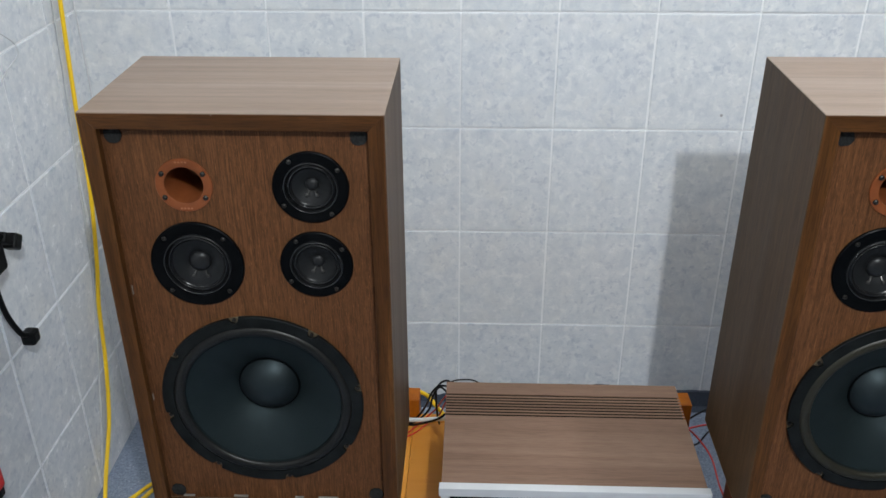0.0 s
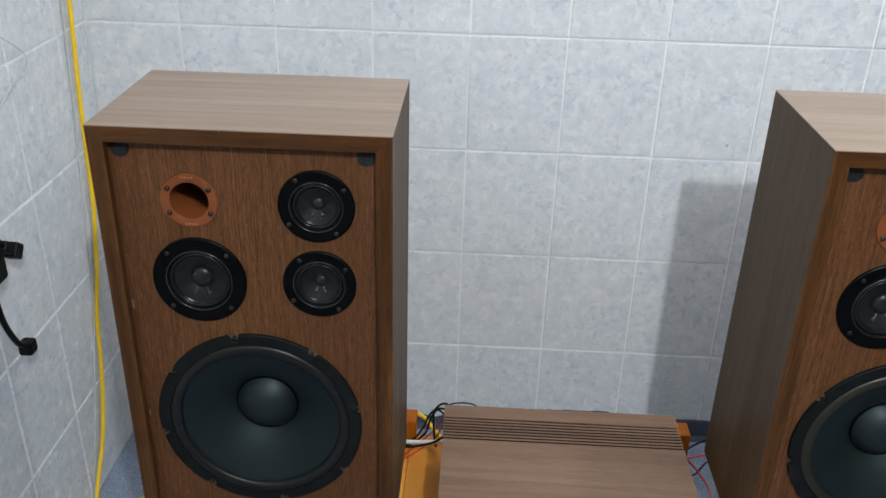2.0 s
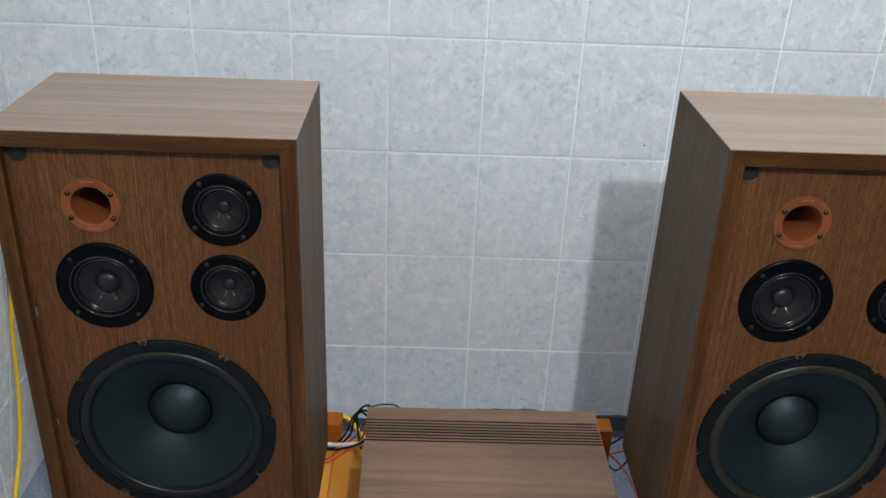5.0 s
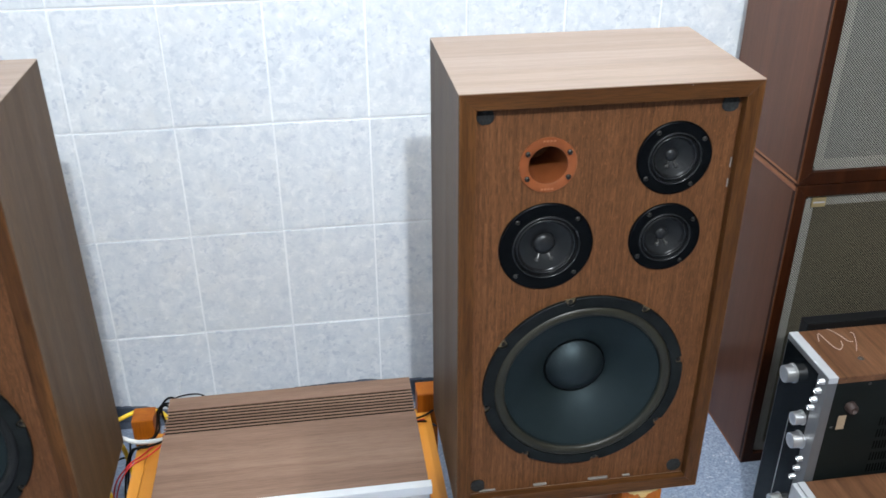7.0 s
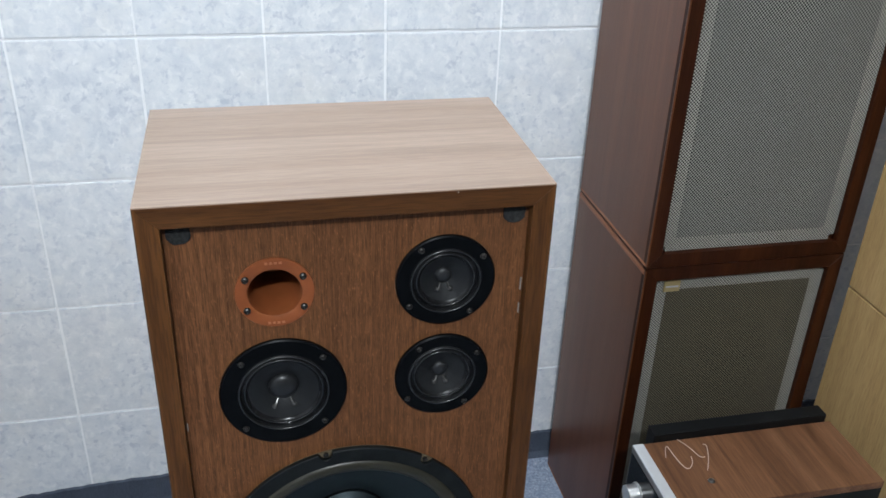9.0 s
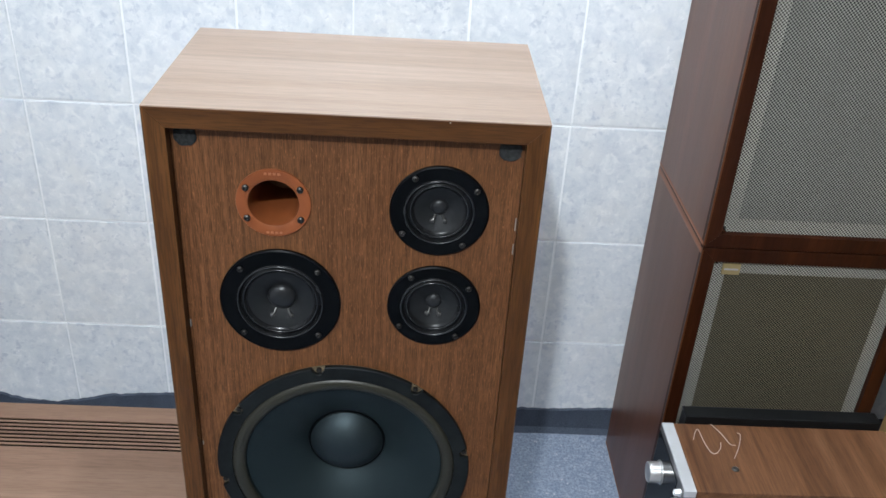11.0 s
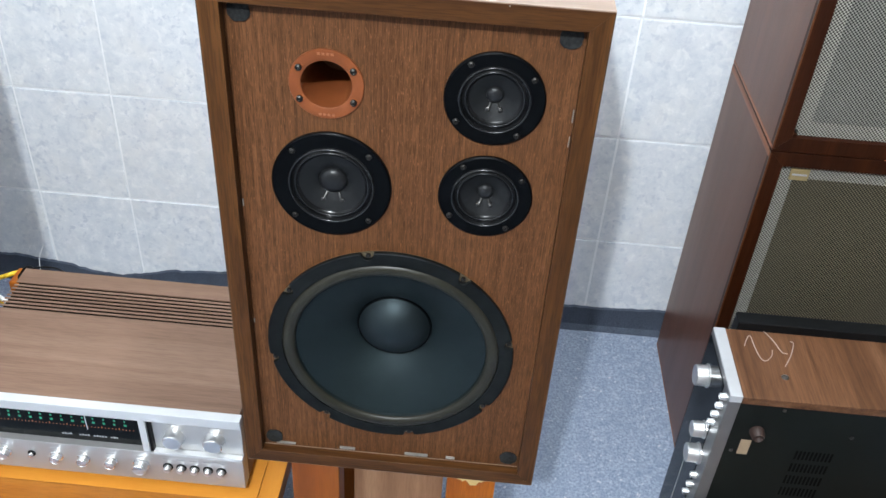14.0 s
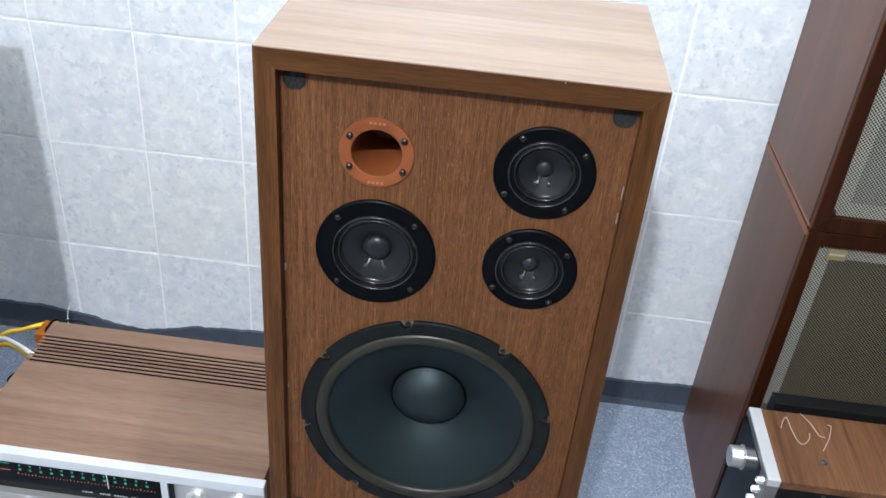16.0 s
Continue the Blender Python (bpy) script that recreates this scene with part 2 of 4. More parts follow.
SURROUND_DARK = speckled("dark_rubber_surround", (0.0052, 0.0052, 0.0048), 0.40, 0.35, 30, spec=0.26)
GASKET = speckled("dusty_black_gasket", (0.0048, 0.0058, 0.0060), 0.55, 0.9, 45, spec=0.11, bump=0.25)
CHASSIS = speckled("dull_steel_frame", (0.105, 0.080, 0.046), 0.5, 0.35, 60, 0.3)
SCREW = speckled("blackened_screw", (0.028, 0.026, 0.024), 0.4, 0.3, 120, 0.8)
TINSEL = speckled("tinned_lead_wire", (0.065, 0.063, 0.060), 0.35, 0.25, 200, 0.7)
PORT = speckled("burnt_orange_plastic", (0.150, 0.042, 0.0125), 0.5, 0.18, 45, spec=0.22)
PAD = speckled("grey_black_loop_pad", (0.019, 0.0195, 0.0195), 0.95, 0.7, 300, spec=0.04, bump=0.5)
GLUE = speckled("dried_glue", (0.17, 0.155, 0.14), 0.6, 0.35, 120)
PORT_STOP = speckled("brown_port_stop", (0.16, 0.085, 0.05), 0.9, 0.35, 120, spec=0.05)
INSIDE = speckled("raw_dark_board", (0.03, 0.022, 0.016), 0.8, 0.3, 40)
ALUMINIUM = speckled("brushed_aluminium", (0.52, 0.515, 0.505), 0.46, 0.06, 30, 0.75)
PANEL_SHADED = speckled("shaded_brushed_panel", (0.17, 0.17, 0.175), 0.4, 0.1, 30, 0.6)
ALU_BRIGHT = speckled("polished_aluminium", (0.76, 0.76, 0.76), 0.30, 0.05, 40, 0.95)
ALU_PAINT = speckled("satin_silver_paint", (0.57, 0.58, 0.59), 0.38, 0.05, 40, 0.35)
ALU_DULL = speckled("dull_silver_paint", (0.43, 0.44, 0.46), 0.42, 0.08, 40, 0.3)
GLASS_BLACK = speckled("black_dial_glass", (0.003, 0.004, 0.0045), 0.10, 0.2, 20, spec=0.12)
BLACK = speckled("black_plastic", (0.0042, 0.0045, 0.0050), 0.45, 0.3, 50, spec=0.13)
STEEL_DARK = speckled("dark_grey_painted_steel", (0.0046, 0.0062, 0.0058), 0.46, 0.4, 10, spec=0.16)
SLOT = speckled("slot_black", (0.003, 0.003, 0.003), 0.8, 0.2, 50, spec=0.04)
FOOT = speckled("brown_rubber_foot", (0.026, 0.013, 0.010), 0.6, 0.3, 60)
STICKER = speckled("aged_tan_sticker", (0.27, 0.195, 0.125), 0.7, 0.15, 60)
CHALK = speckled("white_chalk", (0.32, 0.25, 0.22), 0.9, 0.2, 300)
BADGE = speckled("brass_badge", (0.27, 0.21, 0.10), 0.4, 0.15, 80, 0.4)
YELLOW = speckled("yellow_cable_sheath", (0.78, 0.50, 0.010), 0.4, 0.1, 30)
RED = speckled("red_cable_sheath", (0.55, 0.022, 0.020), 0.4, 0.15, 40)
WHITE = speckled("white_cable_sheath", (0.74, 0.74, 0.72), 0.45, 0.08, 40)
GREY = speckled("grey_cable_sheath", (0.42, 0.43, 0.44), 0.5, 0.15, 40)
GREEN_GLOW = glowing("green_dial_figures", (0.015, 0.22, 0.12), 0.045)
AMBER_GLOW = glowing("amber_dial_scale", (0.36, 0.10, 0.03), 0.03)
LAMP_GLOW = glowing("lit_lamp_diffuser", (1.0, 0.98, 0.95), 6.0)
PORT_PRINT = speckled("worn_orange_print", (0.235, 0.080, 0.033), 0.5, 0.2, 60)
INK = speckled("grey_print", (0.30, 0.30, 0.31), 0.6, 0.1, 40)
CLOTH_EDGE = weave_material("pale_grille_cloth_over_frame", (0.30, 0.29, 0.255), (0.012, 0.011, 0.010))
CLOTH_MID = weave_material("grey_grille_cloth", (0.205, 0.202, 0.182), (0.006, 0.006, 0.0056))
CLOTH_BROWN = weave_material("brown_grille_cloth", (0.128, 0.111, 0.076), (0.0012, 0.0011, 0.0008), 0.56)


# ---- mesh helpers ----
def box(bm, x0, x1, y0, y1, z0, z1, bevel=0.0, turn=None):
    """Adds a box with bevelled edges to bm."""
    made = bmesh.ops.create_cube(bm, size=1.0)["verts"]
    m = Matrix.Translation(((x0 + x1) / 2, (y0 + y1) / 2, (z0 + z1) / 2)) @ Matrix.Diagonal((x1 - x0, y1 - y0, z1 - z0, 1))
    bmesh.ops.transform(bm, matrix=(turn @ m) if turn else m, verts=made)
    if bevel:
        edges = list({e for v in made for e in v.link_edges})
        bmesh.ops.bevel(bm, geom=edges, offset=bevel, segments=2, affect="EDGES", profile=0.6)
    return bm


def boxed(*a, **k):
    return box(bmesh.new(), *a, **k)


def lathe(profile, cx=0.0, cz=0.0, segments=64, bm=None, radius=None):
    """Turns a profile of (radius, y) round an axis along y through (cx, cz)."""
    bm = bm or bmesh.new()
    rings = []
    for r, y in profile:
        if r <= 1e-6:
            rings.append([bm.verts.new((cx, y, cz))])
        else:
            rings.append([bm.verts.new((cx + r * math.cos(a), y, cz + r * math.sin(a))) for a in (2 * math.pi * k / segments for k in range(segments))])
    for a, b in zip(rings, rings[1:]):
        for k in range(segments):
            n = (k + 1) % segments
            if len(a) == 1:
                f = bm.faces.new((a[0], b[n], b[k]))
            elif len(b) == 1:
                f = bm.faces.new((a[k], a[n], b[0]))
            else:
                f = bm.faces.new((a[k], a[n], b[n], b[k]))
            f.smooth = True
    return bm


def finish(bm, name, material):
    bmesh.ops.recalc_face_normals(bm, faces=bm.faces)
    for e in bm.edges:
        if len(e.link_faces) == 2 and e.calc_face_angle(0.0) > 0.55:
            e.smooth = False
    me = bpy.data.meshes.new(name)
    bm.to_mesh(me)
    bm.free()
    me.materials.append(material)
    return me


def part(name, bm, material, parent, label=""):
    """One mesh under a thing or a part."""
    ob = new(name, finish(bm, name, material))
    ob.parent = parent
    return tagged(ob, label)


def thing(name, label, category, m=None, group="", kind=""):
    ob = tagged(new(name), label, category, group, kind)
    if m:
        ob.matrix_world = m
    return ob


def solid(name, bm, material, label, category="", group="", kind=""):
    return tagged(new(name, finish(bm, name, material)), label, category, group, kind)


def tube_mesh(points, radius, segments=10, smooth=6):
    """A round cord through points, rounded by a Catmull-Rom curve."""
    p = [Vector(q) for q in points]
    p = [2 * p[0] - p[1]] + p + [2 * p[-1] - p[-2]]
    line = []
    for i in range(1, len(p) - 2):
        for k in range(smooth):
            t = k / smooth
            a, b, c, d = p[i - 1], p[i], p[i + 1], p[i + 2]
            line.append(0.5 * (2 * b + (c - a) * t + (2 * a - 5 * b + 4 * c - d) * t * t + (3 * b - a - 3 * c + d) * t ** 3))
    line.append(p[-2])
    bm, rings = bmesh.new(), []
    side = None
    for i, q in enumerate(line):
        ahead = (line[min(i + 1, len(line) - 1)] - line[max(i - 1, 0)]).normalized()
        side = ahead.orthogonal().normalized() if side is None else (side - ahead * side.dot(ahead)).normalized()
        up = ahead.cross(side)
        rings.append([bm.verts.new(q + radius * (math.cos(a) * side + math.sin(a) * up)) for a in (2 * math.pi * k / segments for k in range(segments))])
    for a, b in zip(rings, rings[1:]):
        for k in range(segments):
            bm.faces.new((a[k], a[(k + 1) % segments], b[(k + 1) % segments], b[k])).smooth = True
    bm.faces.new(rings[0])
    bm.faces.new(rings[-1])
    return bm


def cable(name, points, radius, material, label):
    return solid(name, tube_mesh(points, radius), material, label, "cable")


def slab_with_holes(width, height, holes, y0, y1, z_low=0.0):
    """A board across x and z between y0 and y1 with round holes (cx, cz, r)."""
    bm = bmesh.new()
    loops = [[(-width / 2, z_low), (width / 2, z_low), (width / 2, z_low + height), (-width / 2, z_low + height)]]
    for cx, cz, r in holes:
        loops.append([(cx + r * math.cos(a), cz + r * math.sin(a)) for a in (2 * math.pi * k / 48 for k in range(48))])
    edges = []
    for loop in loops:
        vs = [bm.verts.new((x, y0, z)) for x, z in loop]
        edges += [bm.edges.new((vs[i], vs[(i + 1) % len(vs)])) for i in range(len(vs))]
    faces = [g for g in bmesh.ops.triangle_fill(bm, use_beauty=True, edges=edges)["geom"] if isinstance(g, bmesh.types.BMFace)]
    wall = bmesh.ops.extrude_face_region(bm, geom=faces)
    bmesh.ops.translate(bm, vec=(0, y1 - y0, 0), verts=[g for g in wall["geom"] if isinstance(g, bmesh.types.BMVert)])
    return bm


def mitred(x0, x1, z0, z1, w, y0, y1, side):
    """One rail of a mitred picture frame."""
    o = [(x0, z0), (x1, z0), (x1, z1), (x0, z1)]
    i = [(x0 + w, z0 + w), (x1 - w, z0 + w), (x1 - w, z1 - w), (x0 + w, z1 - w)]
    a, b = {"bottom": (0, 1), "right": (1, 2), "top": (2, 3), "left": (3, 0)}[side]
    bm = bmesh.new()
    quad = [o[a], o[b], i[b], i[a]]
    front, back = [[bm.verts.new((x, y, z)) for x, z in quad] for y in (y0, y1)]
    bm.faces.new(front)
    bm.faces.new(back[::-1])
    for k in range(4):
        bm.faces.new((front[k], back[k], back[(k + 1) % 4], front[(k + 1) % 4]))
    bmesh.ops.recalc_face_normals(bm, faces=bm.faces)
    bmesh.ops.bevel(bm, geom=list(bm.edges), offset=0.0003, segments=1, affect="EDGES")
    return bm


# ---- the room ----
X0, X1, Y1, CEIL = -0.597, 2.6, -4.2, 2.6
floor = solid("floor", boxed(X0 - 0.1, X1 + 0.1, Y1 - 0.1, 0.1, -0.1, 0.0), FELT, "grey-blue speckled felt carpet laid over the whole floor", "floor", kind="structure")
part("carpet_strip", boxed(1.21, 2.55, -3.2, -0.02, 0.0, 0.0015, 0.0006), FELT, floor)
wall_north = solid("wall_north", boxed(X0 - 0.1, X1 + 0.1, 0.0025, 0.1, 0, CEIL), GROUT, "white-grouted back wall with mottled blue-grey ceramic tiles", "wall", kind="structure")
wall_west = solid("wall_west", boxed(X0 - 0.1, X0 - 0.0025, Y1, 0.0, 0, CEIL), GROUT, "white-grouted side wall with mottled blue-grey ceramic tiles", "wall", kind="structure")
# East and south walls are unseen, added dark to hold bounced light down.
solid("wall_east", boxed(X1, X1 + 0.1, Y1, 0.0, 0, CEIL), DIM_WALL, "unseen wall added to close the room, dark to cut bounced light", "wall", kind="structure")
solid("wall_south", boxed(X0 - 0.1, X1 + 0.1, Y1 - 0.1, Y1, 0, CEIL), DIM_WALL, "unseen wall added behind the viewer, dark to cut bounced light", "wall", kind="structure")
solid("ceiling", boxed(X0 - 0.1, X1 + 0.1, Y1 - 0.1, 0.1, CEIL, CEIL + 0.1), CEILING, "plain white painted ceiling", "ceiling", kind="structure")

# carpet turned up against the back wall, its upper edge cut unevenly
bm = bmesh.new()
cols = []
n = 420
for k in range(n + 1):
    x = X0 + (2.6 - X0) * k / n
    h = 0.061 + 0.016 * noise.noise((x * 3.1, 2.0, 0)) + 0.005 * noise.noise((x * 17, 5.0, 0)) + 0.0035 * noise.noise((x * 70, 8.0, 0)) - 0.030 * math.exp(-((x - 0.13) / 0.12) ** 2)
    cols.append([bm.verts.new(q) for q in ((x, -0.020, 0.0), (x, -0.0075, 0.010), (x, -0.005, 0.03), (x, -0.005, h - 0.003), (x, -0.0005, h))])
for a, b in zip(cols, cols[1:]):
    for k in range(4):
        bm.faces.new((a[k], b[k], b[k + 1], a[k + 1])).smooth = k < 3
solid("carpet_upturn", bm, FELT_DARK, "dark blue carpet edge turned up along the wall", "carpet edge", kind="structure")

def ceiling_lamp(x, y, label):
    lamp = thing("ceiling_lamp", label, "lamp", pose(x, y, 0), "ceiling lamps")
    part("housing", lathe([(0.0, 0.0), (0.085, 0.0), (0.085, -0.028), (0.078, -0.034), (0.070, -0.034), (0.070, -0.012), (0.0, -0.012)]), PLASTER, lamp).matrix_basis = pose(0, 0, CEIL, 90)
    part("diffuser", lathe([(0.066, -0.034), (0.066, -0.060), (0.060, -0.095), (0.045, -0.118), (0.022, -0.130), (0.0, -0.133)]), LAMP_GLOW, lamp, "glowing white glass bowl").matrix_basis = pose(0, 0, CEIL, 90)


ceiling_lamp(0.623, -2.43, "small round white ceiling lamp, switched on")
ceiling_lamp(1.12, -0.52, "small round white ceiling lamp above the cabinets, dimmer")


# ---- three-way bass cabinets ----
W, D, H, RIMW, DEEP, FOOT_Z = 0.393, 0.257, 0.684, 0.022, 0.017, 0.004


def small_driver(owner, name, cx, cz, r, rc, tilt, gloss, cap):
    drv = part(name, lathe([(r, DEEP), (r, DEEP - 0.003), (r - 0.0015, DEEP - 0.0042), (rc + 0.0095, DEEP - 0.0042), (rc + 0.0085, DEEP - 0.004)], cx, cz), BLACK_PLATE, owner, "round satin black driver with a paper cone")
    part("rim", lathe([(rc + 0.0085, DEEP - 0.004), (rc + 0.0075, DEEP - 0.0052), (rc + 0.0062, DEEP - 0.0054), (rc + 0.0052, DEEP - 0.004), (rc + 0.0042, DEEP - 0.0015), (rc + 0.002, DEEP - 0.0026), (rc, DEEP - 0.002), (rc - 0.0015, DEEP + 0.0002), (rc - 0.003, DEEP + 0.001)], cx, cz), gloss, drv)
    for q, w, y in ((rc + 0.0069, 0.0010, DEEP - 0.0050), (rc + 0.0010, 0.0008, DEEP - 0.0022)):
        part("bead", lathe([(q + w * math.cos(a), y - w * math.sin(a)) for a in (math.pi * k / 8 for k in range(9))], cx, cz), BEAD, drv, "thin glossy bead round the cone")
    rd = rc * cap
    part("cone", lathe([(rc - 0.0025, DEEP + 0.001), (rc * 0.75, DEEP + 0.0034), (rc * 0.5, DEEP + 0.0066), (rd, DEEP + 0.0098)], cx, cz), CONE_SMALL, drv)
    part("dust_cap", lathe([(rd * math.cos(a), DEEP + 0.0098 - rd * 0.55 * math.sin(a)) for a in (math.pi / 2 * k / 8 for k in range(8))] + [(0.0, DEEP + 0.0098 - rd * 0.55)], cx, cz, 40), DOME_SMALL, drv)
    for s in (-1, 1):
        x1, z1 = cx + s * rd * 0.42, cz - rd * 0.95
        part("lead_wire", tube_mesh([(x1, DEEP + 0.0080, z1), (x1 + s * rc * 0.05, DEEP + 0.0045, z1 - rc * 0.11), (x1 + s * rc * 0.09, DEEP + 0.0035, z1 - rc * 0.17)], 0.0012, 6, 4), TINSEL, drv)
        part("lead_eyelet", lathe([(0.0027, DEEP + 0.0062), (0.0024, DEEP + 0.0030), (0.0012, DEEP + 0.0022), (0.0, DEEP + 0.0020)], x1 + s * rc * 0.10, z1 - rc * 0.19, 12), TINSEL, drv)
    for k in range(4):
        a = math.radians(tilt + 90 * k)
        q = r * 0.885
        part("screw", lathe([(0.0034, DEEP - 0.004), (0.0032, DEEP - 0.0058), (0.0018, DEEP - 0.0066), (0.0012, DEEP - 0.0056), (0.0, DEEP - 0.0056)], cx + q * math.cos(a), cz + q * math.sin(a), 14), SCREW, drv)
    return drv


def woofer(owner, cx, cz, r, rubber):
    w = part("woofer", lathe([(r - 0.001, DEEP), (r - 0.001, DEEP - 0.0022), (0.138, DEEP - 0.0022)], cx, cz, 96), CHASSIS, owner, "large black woofer with a rubber surround")
    # gasket with eight half-round notches for the screws
    notch = [math.radians(11 + 45 * k) for k in range(8)]
    bm, seg = bmesh.new(), 360
    rows = []
    for k in range(seg):
        a = 2 * math.pi * k / seg
        off = min(abs((a - b + math.pi) % (2 * math.pi) - math.pi) for b in notch) * r
        ro = r - (math.sqrt(max(0.0, 0.0075 ** 2 - off ** 2)) * 1.25 if off < 0.0075 else 0.0)
        c, s = math.cos(a), math.sin(a)
        rows.append([bm.verts.new((cx + q * c, y, cz + q * s)) for q, y in ((ro, DEEP - 0.002), (ro, DEEP - 0.0062), (ro - 0.001, DEEP - 0.007), (0.1350, DEEP - 0.007), (0.1340, DEEP - 0.004))])
    for k in range(seg):
        p, q = rows[k], rows[(k + 1) % seg]
        for j in range(4):
            bm.faces.new((p[j], q[j], q[j + 1], p[j + 1]))
    part("gasket", bm, GASKET, w, "dusty black notched gasket")
    for a in notch:
        q = r - 0.0045
        part("screw", lathe([(0.0032, DEEP - 0.002), (0.003, DEEP - 0.0045), (0.0012, DEEP - 0.005), (0.0, DEEP - 0.004)], cx + q * math.cos(a), cz + q * math.sin(a), 14), SCREW, w)
    ro, ri = 0.1352, 0.1192
    roll = [((ro + ri) / 2 + (ro - ri) / 2 * math.cos(t), DEEP - 0.003 - 0.0060 * math.sin(t)) for t in (math.pi * k / 12 for k in range(13))]
    part("surround", lathe(roll, cx, cz, 96), rubber, w, "rubber surround, worn shiny")
    part("cone", lathe([(ri + 0.0003, DEEP - 0.003), (ri - 0.0010, DEEP + 0.0008), (0.11, DEEP + 0.0042), (0.10, DEEP + 0.0085), (0.09, DEEP + 0.0132), (0.08, DEEP + 0.0185), (0.07, DEEP + 0.0244), (0.06, DEEP + 0.0312), (0.0465, DEEP + 0.0440)], cx, cz, 96), CONE_BIG, w)
    rd, cap = 0.0465, math.radians(56)
    q = rd / math.sin(cap)
    part("dust_cap_ring", lathe([(rd + 0.002, DEEP + 0.0422), (rd + 0.001, DEEP + 0.0402), (rd - 0.001, DEEP + 0.0412)], cx, cz, 72), BLACK_PLATE, w)
    part("dust_cap", lathe([(q * math.sin(a), DEEP + 0.0422 - q * (math.cos(a) - math.cos(cap))) for a in (cap * (1 - k / 14) for k in range(14))] + [(0.0, DEEP + 0.0422 - q * (1 - math.cos(cap)))], cx, cz, 72), DOME_BIG, w)
    return w


def bass_cabinet(m, label, seed, left):
    rnd = random.Random(seed)
    s = thing("loudspeaker", label, "loudspeaker", m, "pair of bass cabinets")
    t = 0.018
    part("top_panel", box(boxed(-W / 2, W / 2, 0.0007, D, H - 0.0012, H, 0.0004), -W / 2 + t + 0.0002, W / 2 - t - 0.0002, 0.001, D - 0.001, H - t, H - 0.0013), VENEER_X, s, "walnut vinyl top, painted paler as lit")
    part("bottom_panel", box(boxed(-W / 2, W / 2, 0.0007, D, FOOT_Z, FOOT_Z + 0.0012, 0.0004), -W / 2 + t + 0.0002, W / 2 - t - 0.0002, 0.001, D - 0.001, FOOT_Z + 0.0013, FOOT_Z + t), VENEER_X, s)
    for sx in (-1, 1):
        a, b = sorted((sx * W / 2, sx * (W / 2 - t)))
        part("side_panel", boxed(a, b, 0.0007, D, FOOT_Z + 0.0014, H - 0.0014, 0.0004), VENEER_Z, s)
    part("back_panel", boxed(-W / 2 + t, W / 2 - t, D - t, D - 0.002, FOOT_Z + t, H - t), INSIDE, s)
    for side in ("top", "bottom", "left", "right"):
        part("frame_rail", mitred(-W / 2 + 0.0012, W / 2 - 0.0012, FOOT_Z + 0.0012, H - 0.0012, RIMW - 0.0012, 0, 0.0125, side), TRIM_X if side in ("top", "bottom") else TRIM_Z, s)
    inner = W - 2 * t - 0.0004
    holes = [(-0.0765, 0.578, 0.0265), (-0.0735, 0.458, 0.050), (0.0935, 0.577, 0.042), (0.0935, 0.460, 0.042), (-0.0045, 0.222, 0.139)]
    part("baffle", slab_with_holes(inner, H - FOOT_Z - 2 * t, holes, DEEP, DEEP + 0.012, FOOT_Z + t), BAFFLE, s, "dark walnut veneer baffle board")
    px, pz = -0.0765, 0.578
    port = part("bass_port", lathe([(0.0385, DEEP), (0.0385, DEEP - 0.0018), (0.0381, DEEP - 0.0024), (0.0272, DEEP - 0.0024), (0.0262, DEEP - 0.0018), (0.0258, DEEP + 0.002), (0.0258, DEEP + 0.085), (0.0262, DEEP + 0.085), (0.0262, DEEP + 0.012)], px, pz, 64), PORT, s, "burnt orange plastic port tube")
    # Brown disc added to close the tube; its colour carries bounced light.
    part("port_stop", lathe([(0.0262, DEEP + 0.0855), (0.015, DEEP + 0.0875), (0.0, DEEP + 0.089)], px, pz, 32), PORT_STOP, port, "brown disc added behind the tube, bounced light in its colour")
    for a in (32, 148, 212, 328):
        q, a = 0.0325, math.radians(a)
        part("screw", lathe([(0.0036, DEEP - 0.0026), (0.0034, DEEP - 0.0046), (0.0020, DEEP - 0.0056), (0.0012, DEEP - 0.0046), (0.0, DEEP - 0.0046)], px + q * math.cos(a), pz + q * math.sin(a), 14), SCREW, port)
    for j, zc in ((0, 0.0335), (1, -0.0335)):
        for k in range(4):
            u = px - 0.0068 + 0.0045 * k
            part("print_bar", boxed(u - 0.0014, u + 0.0014, DEEP - 0.0031, DEEP - 0.0027, pz + zc - 0.0012, pz + zc + 0.0012), PORT_PRINT, port)
    small_driver(s, "midrange", -0.0735, 0.458, 0.0655, 0.0390, 45, RIM, 0.40)
    small_driver(s, "tweeter", 0.0935, 0.577, 0.0515, 0.0288, 35, RIM_SATIN, 0.31)
    small_driver(s, "tweeter", 0.0935, 0.460, 0.051, 0.0288, 35, RIM_SATIN, 0.31)
    woofer(s, -0.0045, 0.222, 0.1525, SURROUND_DARK if left else SURROUND)
    # loop pads in the corners that held the grille
    ix, iz0, iz1 = W / 2 - RIMW - 0.001, FOOT_Z + RIMW + 0.001, H - RIMW - 0.001
